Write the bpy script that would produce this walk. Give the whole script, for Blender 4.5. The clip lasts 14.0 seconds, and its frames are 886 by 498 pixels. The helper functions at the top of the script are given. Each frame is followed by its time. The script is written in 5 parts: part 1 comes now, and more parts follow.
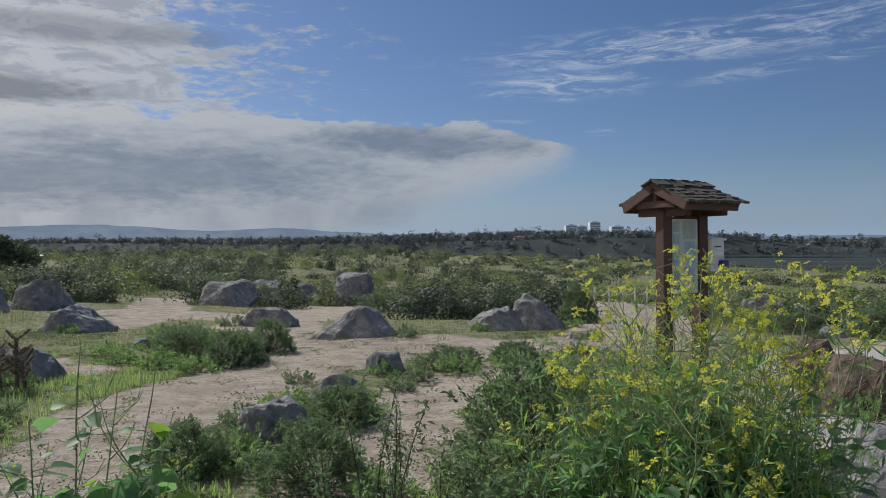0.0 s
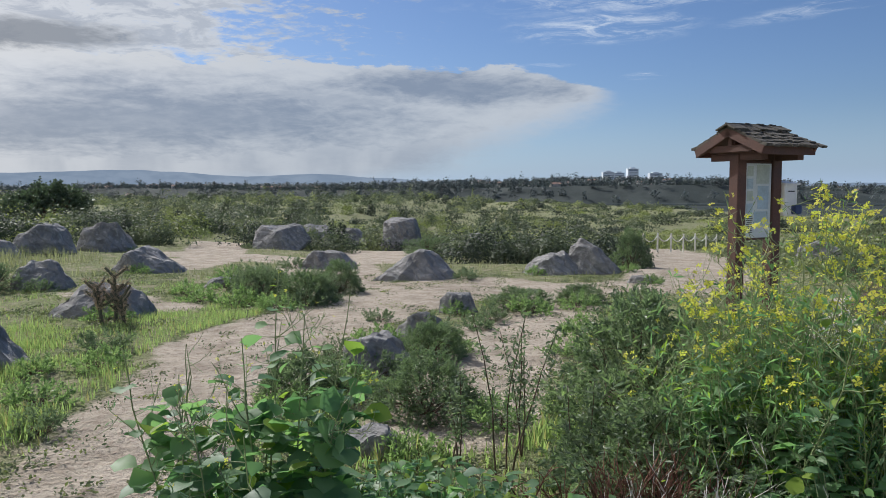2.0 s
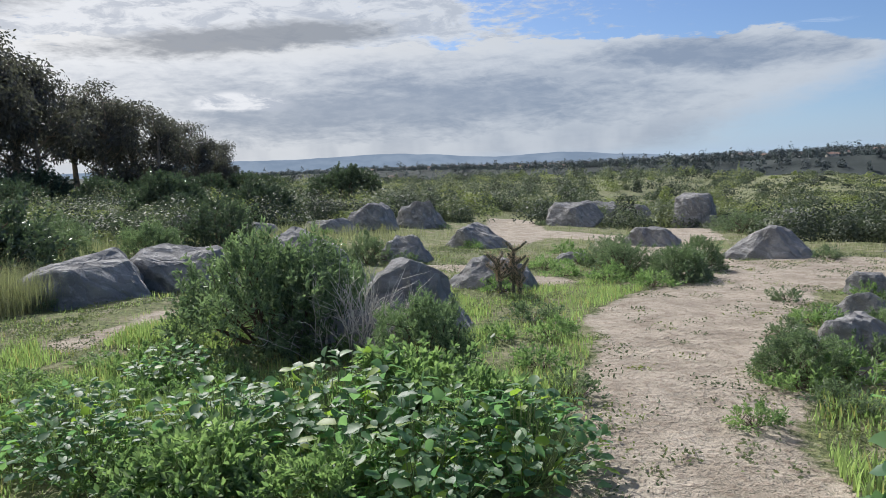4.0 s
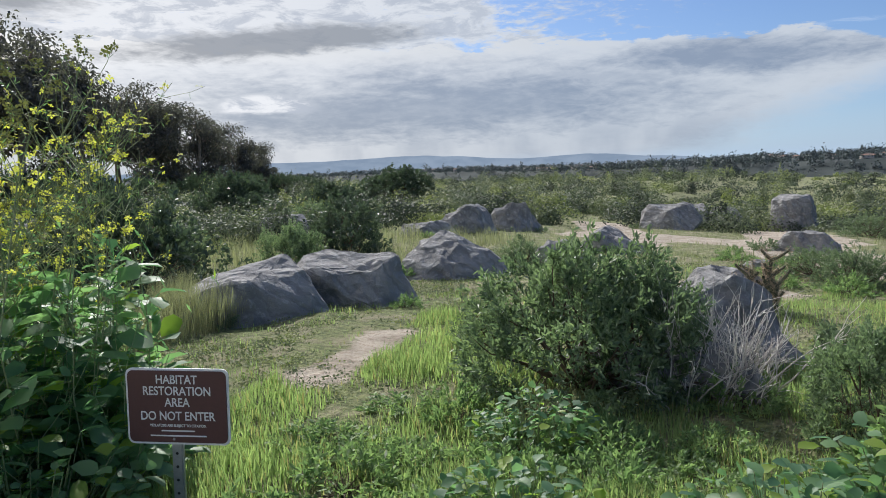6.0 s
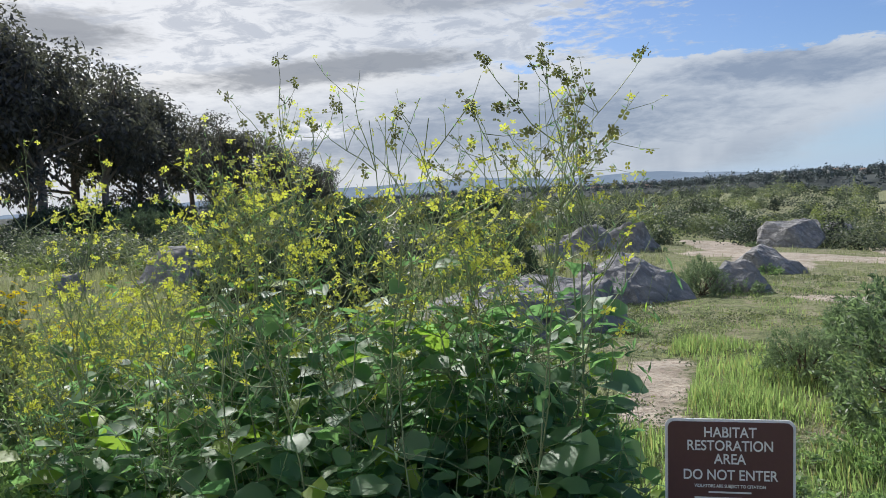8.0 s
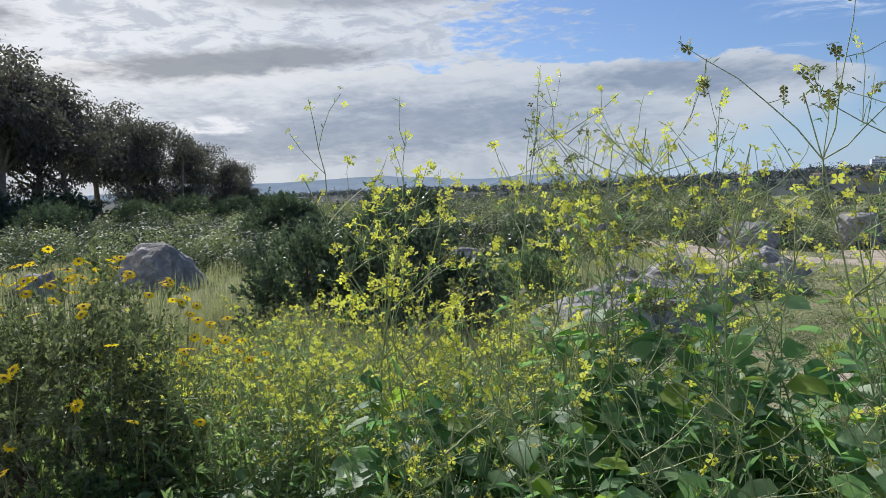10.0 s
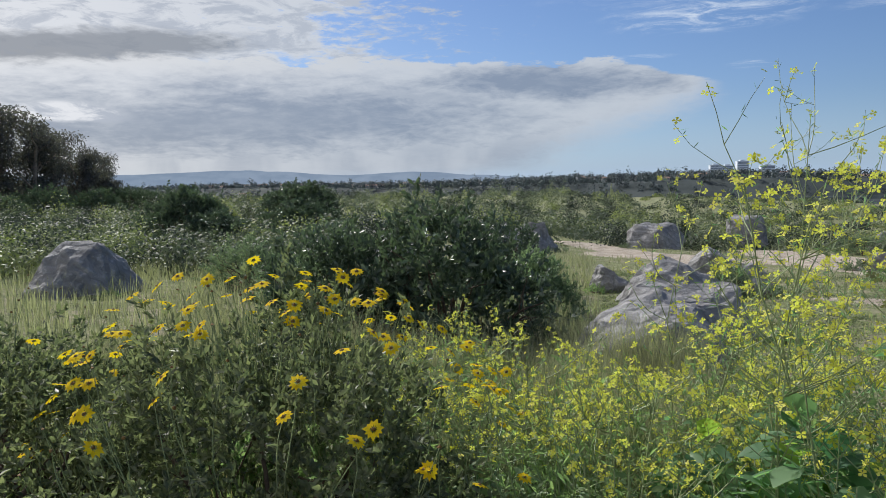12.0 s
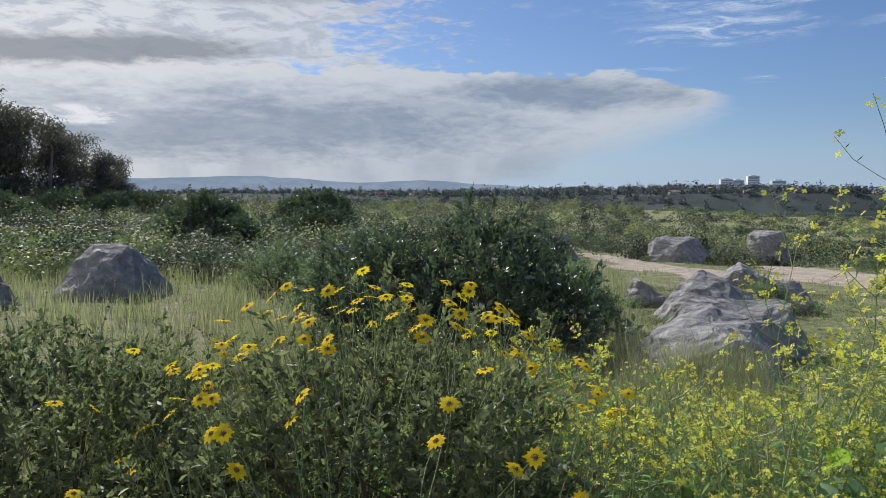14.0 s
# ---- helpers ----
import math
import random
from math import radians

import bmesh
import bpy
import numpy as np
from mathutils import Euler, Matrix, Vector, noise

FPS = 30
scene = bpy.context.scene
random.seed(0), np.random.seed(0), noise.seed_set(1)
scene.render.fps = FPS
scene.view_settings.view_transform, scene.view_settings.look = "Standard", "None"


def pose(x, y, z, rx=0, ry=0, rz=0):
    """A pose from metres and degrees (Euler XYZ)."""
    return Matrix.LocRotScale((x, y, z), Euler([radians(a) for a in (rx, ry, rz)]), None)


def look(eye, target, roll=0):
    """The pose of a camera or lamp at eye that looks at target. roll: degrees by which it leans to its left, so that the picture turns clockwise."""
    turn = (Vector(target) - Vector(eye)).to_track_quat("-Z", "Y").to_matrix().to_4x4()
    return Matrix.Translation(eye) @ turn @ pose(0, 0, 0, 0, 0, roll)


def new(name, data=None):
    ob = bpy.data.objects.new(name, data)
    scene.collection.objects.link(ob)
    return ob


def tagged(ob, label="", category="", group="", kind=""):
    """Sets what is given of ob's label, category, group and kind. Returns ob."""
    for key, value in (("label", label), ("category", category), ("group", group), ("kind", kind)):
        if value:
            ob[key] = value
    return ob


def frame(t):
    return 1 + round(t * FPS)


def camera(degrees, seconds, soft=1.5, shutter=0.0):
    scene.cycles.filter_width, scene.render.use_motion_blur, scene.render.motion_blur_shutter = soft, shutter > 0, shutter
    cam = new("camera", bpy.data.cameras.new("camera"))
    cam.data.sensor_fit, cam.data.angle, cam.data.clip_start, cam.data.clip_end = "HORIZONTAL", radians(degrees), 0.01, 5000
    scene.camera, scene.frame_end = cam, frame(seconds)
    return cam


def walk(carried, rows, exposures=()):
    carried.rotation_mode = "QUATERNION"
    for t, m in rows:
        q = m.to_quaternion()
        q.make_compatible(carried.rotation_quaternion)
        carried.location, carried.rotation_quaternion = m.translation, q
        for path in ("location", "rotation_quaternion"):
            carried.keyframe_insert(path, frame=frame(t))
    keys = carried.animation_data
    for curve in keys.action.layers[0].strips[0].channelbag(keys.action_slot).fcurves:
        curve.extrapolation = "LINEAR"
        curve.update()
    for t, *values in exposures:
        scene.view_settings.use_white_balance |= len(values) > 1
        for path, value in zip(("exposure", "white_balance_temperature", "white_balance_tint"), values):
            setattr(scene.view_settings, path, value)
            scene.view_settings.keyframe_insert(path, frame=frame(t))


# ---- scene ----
cam = camera(62.7, 14.0, soft=0.8)

PATH = [
    (0.0, pose(-0.018, 0.497, 1.554, 89.68, 0.40, 0.40)),
    (0.5, pose(0.014, 0.510, 1.527, 87.99, -0.20, -2.29)),
    (1.0, pose(-0.048, 0.445, 1.524, 86.96, 0.20, -2.51)),
    (1.5, pose(-0.202, 0.332, 1.524, 86.10, 0.30, -0.94)),
    (2.0, pose(-0.515, 0.260, 1.521, 85.47, 0.20, 3.15)),
    (2.5, pose(-0.897, 0.125, 1.522, 84.58, 0.30, 8.79)),
    (3.0, pose(-1.279, -0.007, 1.524, 83.94, 0.70, 14.79)),
    (3.5, pose(-1.778, -0.057, 1.536, 83.83, 1.39, 19.85)),
    (3.7, pose(-1.975, -0.098, 1.522, 83.88, 1.49, 21.41)),
    (5.8, pose(-4.681, 0.305, 1.489, 84.32, 1.89, 23.98)),
    (6.0, pose(-4.986, 0.278, 1.507, 84.26, 1.69, 24.26)),
    (6.5, pose(-5.480, 0.060, 1.547, 84.49, 1.99, 25.76)),
    (7.0, pose(-5.991, -0.115, 1.561, 84.95, 2.39, 27.33)),
    (7.5, pose(-6.506, -0.134, 1.555, 85.47, 2.49, 28.09)),
    (8.0, pose(-6.940, -0.210, 1.576, 86.15, 2.89, 28.36)),
    (8.5, pose(-7.368, -0.352, 1.609, 86.16, 2.49, 27.90)),
    (9.0, pose(-7.863, -0.454, 1.578, 86.53, 2.30, 26.76)),
    (11.3, pose(-10.823, -0.293, 1.671, 84.55, 1.00, 13.26)),
    (11.5, pose(-10.947, -0.343, 1.671, 84.66, 0.90, 12.63)),
    (12.0, pose(-11.247, -0.374, 1.684, 85.27, 0.90, 10.68)),
    (12.5, pose(-11.451, -0.353, 1.706, 85.90, 0.70, 9.01)),
    (13.0, pose(-11.606, -0.365, 1.698, 86.16, 0.30, 8.51)),
    (13.5, pose(-11.676, -0.344, 1.692, 86.16, -0.00, 9.43)),
    (14.0, pose(-11.703, -0.324, 1.690, 85.99, -0.20, 11.40)),
]
walk(cam, PATH, [(0.0, -0.42, 6050.0, 10.0), (0.35, 0.02, 6050.0, 10.0), (2.0, 0.0, 6050.0, 10.0), (3.5, 0.1, 6050.0, 10.0), (6.0, 0.2, 6050.0, 10.0), (9.0, 0.2, 6050.0, 10.0), (11.5, 0.08, 6050.0, 10.0), (14.0, 0.04, 6050.0, 10.0)])

# ------------------------------------------------------------------ light
SUN_AZ, SUN_EL = -44.0, 39.0        # degrees: azimuth from +y towards +x, elevation

sun_data = bpy.data.lights.new("sun", "SUN")
sun_data.energy, sun_data.angle, sun_data.color = 4.8, radians(0.8), (1.0, 0.93, 0.84)
sun = new("sun", sun_data)
_a, _e = radians(SUN_AZ), radians(SUN_EL)
SUN_DIR = Vector((math.sin(_a) * math.cos(_e), math.cos(_a) * math.cos(_e), math.sin(_e)))
sun.matrix_world = look(SUN_DIR * 100, (0, 0, 0))


class Nodes:
    """A short hand for node trees."""

    def __init__(self, tree):
        self.tree = tree
        tree.nodes.clear()

    def add(self, kind, ins=None, **props):
        n = self.tree.nodes.new(kind)
        for k, v in props.items():
            setattr(n, k, v)
        for k, v in (ins or {}).items():
            if isinstance(v, bpy.types.NodeSocket):
                self.tree.links.new(v, n.inputs[k])
            else:
                n.inputs[k].default_value = v
        return n

    def math(self, op, a, b=0.0, c=0.0, clamp=False):
        n = self.add("ShaderNodeMath", {0: a, 1: b, 2: c}, operation=op, use_clamp=clamp)
        return n.outputs[0]

    def step(self, v, lo, hi, a=0.0, b=1.0):
        n = self.add("ShaderNodeMapRange", {"Value": v, "From Min": lo, "From Max": hi, "To Min": a, "To Max": b}, interpolation_type="SMOOTHSTEP")
        return n.outputs["Result"]

    def mix(self, f, a, b, mode="MIX"):
        n = self.add("ShaderNodeMix", data_type="RGBA", blend_type=mode)
        for key, v in ((0, f), (6, a), (7, b)):
            if isinstance(v, bpy.types.NodeSocket):
                self.tree.links.new(v, n.inputs[key])
            else:
                n.inputs[key].default_value = v if key == 0 else (*v, 1.0)[:4]
        return n.outputs[2]

    def noise(self, vec, scale, detail=4.0, rough=0.55, dist=0.0):
        n = self.add("ShaderNodeTexNoise", {"Scale": scale, "Detail": detail, "Roughness": rough, "Distortion": dist})
        if vec is not None:
            self.tree.links.new(vec, n.inputs["Vector"])
        return n.outputs["Fac"]


def build_world():
    """Clear blue sky with a bank of cloud across the left half, patches above it, streaks on the right."""
    w = bpy.data.worlds.new("sky")
    scene.world = w
    w.use_nodes = True
    n = Nodes(w.node_tree)
    sky = n.add("ShaderNodeTexSky", sky_type="NISHITA", sun_disc=False, sun_elevation=radians(SUN_EL), sun_rotation=radians(SUN_AZ),
                altitude=20.0, air_density=1.0, dust_density=0.6, ozone_density=1.6)
    co = n.add("ShaderNodeTexCoord").outputs["Generated"]
    sep = n.add("ShaderNodeSeparateXYZ", {0: co})
    x, y, z = sep.outputs
    az = n.math("MULTIPLY", n.math("ARCTAN2", x, y), 180 / math.pi)
    el = n.math("MULTIPLY", n.math("ARCSINE", z), 180 / math.pi)
    flat = n.add("ShaderNodeCombineXYZ", {0: n.math("MULTIPLY", az, 0.05), 1: n.math("MULTIPLY", el, 0.17), 2: 0.0}).outputs[0]
    big = n.noise(flat, 1.5, 7, 0.58, 0.4)
    fine = n.noise(flat, 5.0, 9, 0.66, 0.5)
    puff = n.noise(flat, 14.0, 6, 0.6, 0.3)
    wob = n.math("MULTIPLY", n.math("SUBTRACT", big, 0.5), 5.0)
    wobf = n.math("MULTIPLY", n.math("SUBTRACT", fine, 0.5), 4.0)
    wobp = n.math("MULTIPLY", n.math("SUBTRACT", puff, 0.5), 2.2)
    wobble = n.math("ADD", n.math("ADD", wob, wobf), wobp)

    def blob(a, e, ra, re, edge=0.35, rag=0.2, tilt=0.0):
        """A ragged patch of cloud round an azimuth and elevation: 1 inside, 0 outside."""
        du = n.math("MULTIPLY", n.math("SUBTRACT", az, a), 1 / ra)
        up = n.math("SUBTRACT", el, e) if not tilt else n.math("SUBTRACT", n.math("SUBTRACT", el, e), n.math("MULTIPLY", n.math("SUBTRACT", az, a), tilt))
        dv = n.math("MULTIPLY", up, 1 / re)
        r = n.math("SQRT", n.math("ADD", n.math("MULTIPLY", du, du), n.math("MULTIPLY", dv, dv)))
        return n.step(n.math("ADD", r, n.math("MULTIPLY", wobble, rag)), 1.0 + edge, 1.0 - edge)

    # the bank: upper edge falls gently to a tip near az 10, lower edge fades into haze
    top = n.math("ADD", n.math("ADD", n.math("MULTIPLY", az, -0.012), 9.6), n.math("MULTIPLY", wobble, n.step(az, -8.0, -34.0, 0.42, 0.9)))
    top = n.math("MINIMUM", top, n.math("ADD", n.math("ADD", n.math("MULTIPLY", n.math("SUBTRACT", 10.5, az), 0.27), 7.5), n.math("MULTIPLY", wobble, 0.22)))
    low = n.math("ADD", n.math("MULTIPLY", n.math("MAXIMUM", n.math("ADD", az, 10.0), 0.0), 0.34), n.math("MULTIPLY", wobble, 0.45))
    bank = n.math("MULTIPLY", n.step(n.math("SUBTRACT", top, el), 0.0, 0.3), n.step(n.math("SUBTRACT", el, low), -1.6, 1.6))
    bank = n.math("MULTIPLY", bank, n.step(n.math("ADD", az, n.math("MULTIPLY", wobf, 0.8)), 11.0, 8.0))
    # grey bellies inside the bank, with sunlit gaps between them
    belly = n.math("MAXIMUM", blob(-3.0, 7.9, 8.0, 1.15, 0.6, 0.30, -0.03), n.math("MULTIPLY", blob(-26.0, 5.2, 19.0, 2.7, 0.7, 0.30), 0.95))
    belly = n.math("MAXIMUM", belly, n.math("MULTIPLY", blob(-14.0, 7.0, 8.0, 0.8, 0.7, 0.4), 0.6))
    veil = n.add("ShaderNodeCombineXYZ", {0: n.math("MULTIPLY", az, 0.11), 1: n.math("MULTIPLY", el, 0.05), 2: 2.0}).outputs[0]
    rain = n.math("MULTIPLY", n.step(n.noise(veil, 2.2, 4, 0.5, 0.2), 0.35, 0.65, 0.25, 0.6), n.step(el, 5.5, 2.5))
    shade = n.math("MAXIMUM", belly, rain)
    shade = n.math("MULTIPLY", shade, n.step(n.math("ADD", n.math("MULTIPLY", fine, 0.6), n.math("MULTIPLY", puff, 0.4)), 0.34, 0.66, 1.08, 0.84), clamp=True)
    # mottled high cloud over the left, blue showing through
    dens = n.math("ADD", n.math("MULTIPLY", big, 0.35), n.math("ADD", n.math("MULTIPLY", fine, 0.45), n.math("MULTIPLY", puff, 0.3)))
    patchy = n.step(n.math("ADD", dens, n.step(az, -4.0, -36.0, -0.03, 0.22)), 0.56, 0.68)
    patchy = n.math("MULTIPLY", patchy, n.step(el, 8.0, 10.0))
    patchy = n.math("MULTIPLY", patchy, n.step(n.math("ADD", az, n.math("MULTIPLY", wobf, 2.2)), 0.0, -9.0))
    grey2 = n.math("MULTIPLY", n.step(fine, 0.46, 0.60), n.step(az, -8.0, -30.0, 0.2, 0.5))
    # one long dark roll of cloud, and dark scraps further left
    roll = n.math("MAXIMUM", blob(-37.0, 10.2, 10.5, 0.95, 0.45, 0.42, 0.08), blob(-56.0, 13.0, 5.0, 1.4, 0.45, 0.42))
    roll = n.math("MAXIMUM", roll, n.math("MULTIPLY", blob(-27.0, 15.0, 9.0, 0.9, 0.4, 0.3), 0.6))
    # a small white cumulus below the roll
    cumulus = n.math("MULTIPLY", blob(-37.5, 5.5, 3.6, 0.95, 0.25, 0.16), n.step(n.math("ADD", el, n.math("MULTIPLY", wobp, 0.15)), 4.95, 5.25))
    # thin cirrus on the right
    streak_co = n.add("ShaderNodeCombineXYZ", {0: n.math("ADD", n.math("MULTIPLY", az, 0.07), n.math("MULTIPLY", el, -0.06)), 1: n.math("MULTIPLY", el, 0.40), 2: 4.0}).outputs[0]
    st = n.step(n.noise(streak_co, 3.4, 10, 0.72, 0.9), 0.42, 0.70)
    where = n.math("MAXIMUM", blob(9.2, 12.1, 5.8, 0.9, 0.7, 0.3, 0.03), blob(18.0, 14.6, 13.0, 1.2, 0.7, 0.3, 0.04))
    where = n.math("MAXIMUM", where, n.math("MAXIMUM", blob(12.2, 8.5, 1.5, 0.26, 0.4, 0.10), n.math("MULTIPLY", blob(4.5, 9.5, 2.0, 0.16, 0.5, 0.10), 0.5)))
    where = n.math("MAXIMUM", where, n.math("MULTIPLY", blob(24.0, 12.3, 6.0, 0.5, 0.5, 0.2, 0.1), 0.7))
    streak = n.math("MULTIPLY", n.math("MULTIPLY", st, where), 0.9)
    glow = n.step(az, 0.0, -55.0, 0.0, 1.0)
    white = n.mix(glow, (0.54, 0.56, 0.58), (0.80, 0.77, 0.73))
    grey = n.mix(glow, (0.22, 0.265, 0.34), (0.30, 0.32, 0.36))
    sky_c = n.mix(1.0, sky.outputs[0], (0.058, 0.066, 0.082), "MULTIPLY")
    # haze near the horizon
    hz = n.step(el, 7.0, 0.0)
    sky_c = n.mix(n.math("MULTIPLY", hz, 0.55), sky_c, n.mix(glow, (0.38, 0.52, 0.72), (0.52, 0.56, 0.63)))
    c = n.mix(n.math("MULTIPLY", patchy, 0.92), sky_c, n.mix(grey2, white, grey))
    c = n.mix(streak, c, (0.62, 0.68, 0.76))
    c = n.mix(n.math("MULTIPLY", bank, 0.93), c, n.mix(n.math("MULTIPLY", shade, 0.92), white, grey))
    c = n.mix(n.math("MULTIPLY", roll, 0.85), c, n.mix(glow, (0.22, 0.25, 0.29), (0.28, 0.285, 0.30)))
    c = n.mix(n.math("MULTIPLY", cumulus, 0.9), c, n.mix(n.step(fine, 0.42, 0.6), (0.82, 0.80, 0.78), (0.46, 0.48, 0.52)))
    c = n.mix(n.math("MULTIPLY", n.step(el, 1.8, 0.0), 0.6), c, n.mix(glow, (0.42, 0.54, 0.69), (0.52, 0.56, 0.61)))
    bg = n.add("ShaderNodeBackground", {"Color": c, "Strength": 1.0})
    n.add("ShaderNodeOutputWorld", {"Surface": bg.outputs[0]})


build_world()

# ------------------------------------------------------------------ materials


def material(name):
    m = bpy.data.materials.new(name)
    m.use_nodes = True
    return m, Nodes(m.node_tree)


def finish(n, shader, bump=None):
    n.add("ShaderNodeOutputMaterial", {"Surface": shader})


def leaf_material(name, dark, light, trans=0.35, rough=0.45, patch=None, spec=0.4):
    """Leaves: colour differs from leaf to leaf, light shines through."""
    m, n = material(name)
    rnd = n.add("ShaderNodeNewGeometry").outputs["Random Per Island"]
    pos = n.add("ShaderNodeNewGeometry").outputs["Position"]
    blotch = n.noise(pos, 2.3, 3)
    f = n.math("ADD", n.math("MULTIPLY", rnd, 0.65), n.math("MULTIPLY", n.math("SUBTRACT", blotch, 0.3), 0.8), clamp=True)
    dark, light = ([v[0], v[1], v[2] * 1.3] for v in (dark, light))
    c = n.mix(f, dark, light)
    if patch:
        c = n.mix(n.step(n.math("FRACT", n.math("MULTIPLY", rnd, 7.31)), 0.86, 0.9), c, patch)
    p = n.add("ShaderNodeBsdfPrincipled", {"Base Color": c, "Roughness": rough, "Specular IOR Level": spec})
    t = n.add("ShaderNodeBsdfTranslucent", {"Color": n.mix(1.0, c, (1.2, 1.4, 0.85), "MULTIPLY")})
    s = n.add("ShaderNodeMixShader", {0: trans, 1: p.outputs[0], 2: t.outputs[0]})
    finish(n, s.outputs[0])
    return m


def tone_material(name, ramp, trans=0.25):
    """Foliage whose colour goes by the bush (the "tone" of its points) and a little by the leaf."""
    m, n = material(name)
    rnd = n.add("ShaderNodeNewGeometry").outputs["Random Per Island"]
    tone = n.add("ShaderNodeAttribute", attribute_name="tone").outputs["Fac"]
    f = n.math("ADD", tone, n.math("MULTIPLY", n.math("SUBTRACT", rnd, 0.5), 0.25), clamp=True)
    r = n.add("ShaderNodeValToRGB", {0: f})
    els = r.color_ramp.elements
    for k, (p, c) in enumerate(ramp):
        e = els[k] if k < 2 else els.new(p)
        e.position, e.color = p, (*c, 1)
    c = r.outputs[0]
    p = n.add("ShaderNodeBsdfPrincipled", {"Base Color": c, "Roughness": 0.6, "Specular IOR Level": 0.3})
    t = n.add("ShaderNodeBsdfTranslucent", {"Color": n.mix(1.0, c, (1.15, 1.35, 0.9), "MULTIPLY")})
    s = n.add("ShaderNodeMixShader", {0: trans, 1: p.outputs[0], 2: t.outputs[0]})
    finish(n, s.outputs[0])
    return m


def plain_material(name, color, rough=0.7, vary=0.25, scale=6.0, metal=0.0, bump=0.0, fine=60.0):
    """A surface with two scales of variation and a little relief."""
    m, n = material(name)
    co = n.add("ShaderNodeTexCoord").outputs["Object"]
    a, b = n.noise(co, scale, 5), n.noise(co, fine, 4)
    v = n.math("ADD", n.math("MULTIPLY", a, 0.6), n.math("MULTIPLY", b, 0.4))
    lo = [c * (1 - vary) for c in color]
    hi = [min(1, c * (1 + vary)) for c in color]
    col = n.mix(n.step(v, 0.3, 0.7), lo, hi)
    ins = {"Base Color": col, "Roughness": n.step(a, 0.3, 0.7, max(0.05, rough - 0.1), min(1, rough + 0.1)), "Metallic": metal}
    if bump:
        ins["Normal"] = n.add("ShaderNodeBump", {"Height": v, "Strength": bump, "Distance": 0.02}).outputs[0]
    p = n.add("ShaderNodeBsdfPrincipled", ins)
    finish(n, p.outputs[0])
    return m


def rock_material(name, base, crust):
    m, n = material(name)
    co = n.add("ShaderNodeTexCoord").outputs["Object"]
    g = n.add("ShaderNodeNewGeometry")
    big, mid, fine = n.noise(co, 1.6, 6, 0.6), n.noise(co, 7, 7, 0.65, 0.5), n.noise(co, 70, 3)
    vor = n.add("ShaderNodeTexVoronoi", {"Vector": co, "Scale": 34.0}).outputs["Distance"]
    c = n.mix(n.step(big, 0.35, 0.65), [v * 0.68 for v in base], base)
    c = n.mix(n.math("MULTIPLY", n.step(mid, 0.5, 0.66), 0.75), c, crust)
    c = n.mix(n.math("MULTIPLY", n.step(vor, 0.22, 0.08), 0.35), c, [v * 0.45 for v in base])
    c = n.mix(n.math("MULTIPLY", n.step(fine, 0.55, 0.75), 0.35), c, [min(1, v * 1.5) for v in base])
    wave = n.add("ShaderNodeTexWave", {"Vector": co, "Scale": 1.6, "Distortion": 9.0, "Detail": 4.0, "Detail Scale": 1.6}, bands_direction="DIAGONAL").outputs["Fac"]
    h = n.math("ADD", n.math("ADD", n.math("MULTIPLY", big, 1.2), n.math("MULTIPLY", mid, 1.1)), n.math("ADD", n.math("MULTIPLY", fine, 0.2), n.math("MULTIPLY", wave, 0.5)))
    c = n.mix(n.math("MULTIPLY", n.step(wave, 0.22, 0.06), 0.4), c, [v * 0.5 for v in base])
    bump = n.add("ShaderNodeBump", {"Height": h, "Strength": 0.7, "Distance": 0.07}).outputs[0]
    p = n.add("ShaderNodeBsdfPrincipled", {"Base Color": c, "Roughness": 0.88, "Normal": bump})
    finish(n, p.outputs[0])
    return m


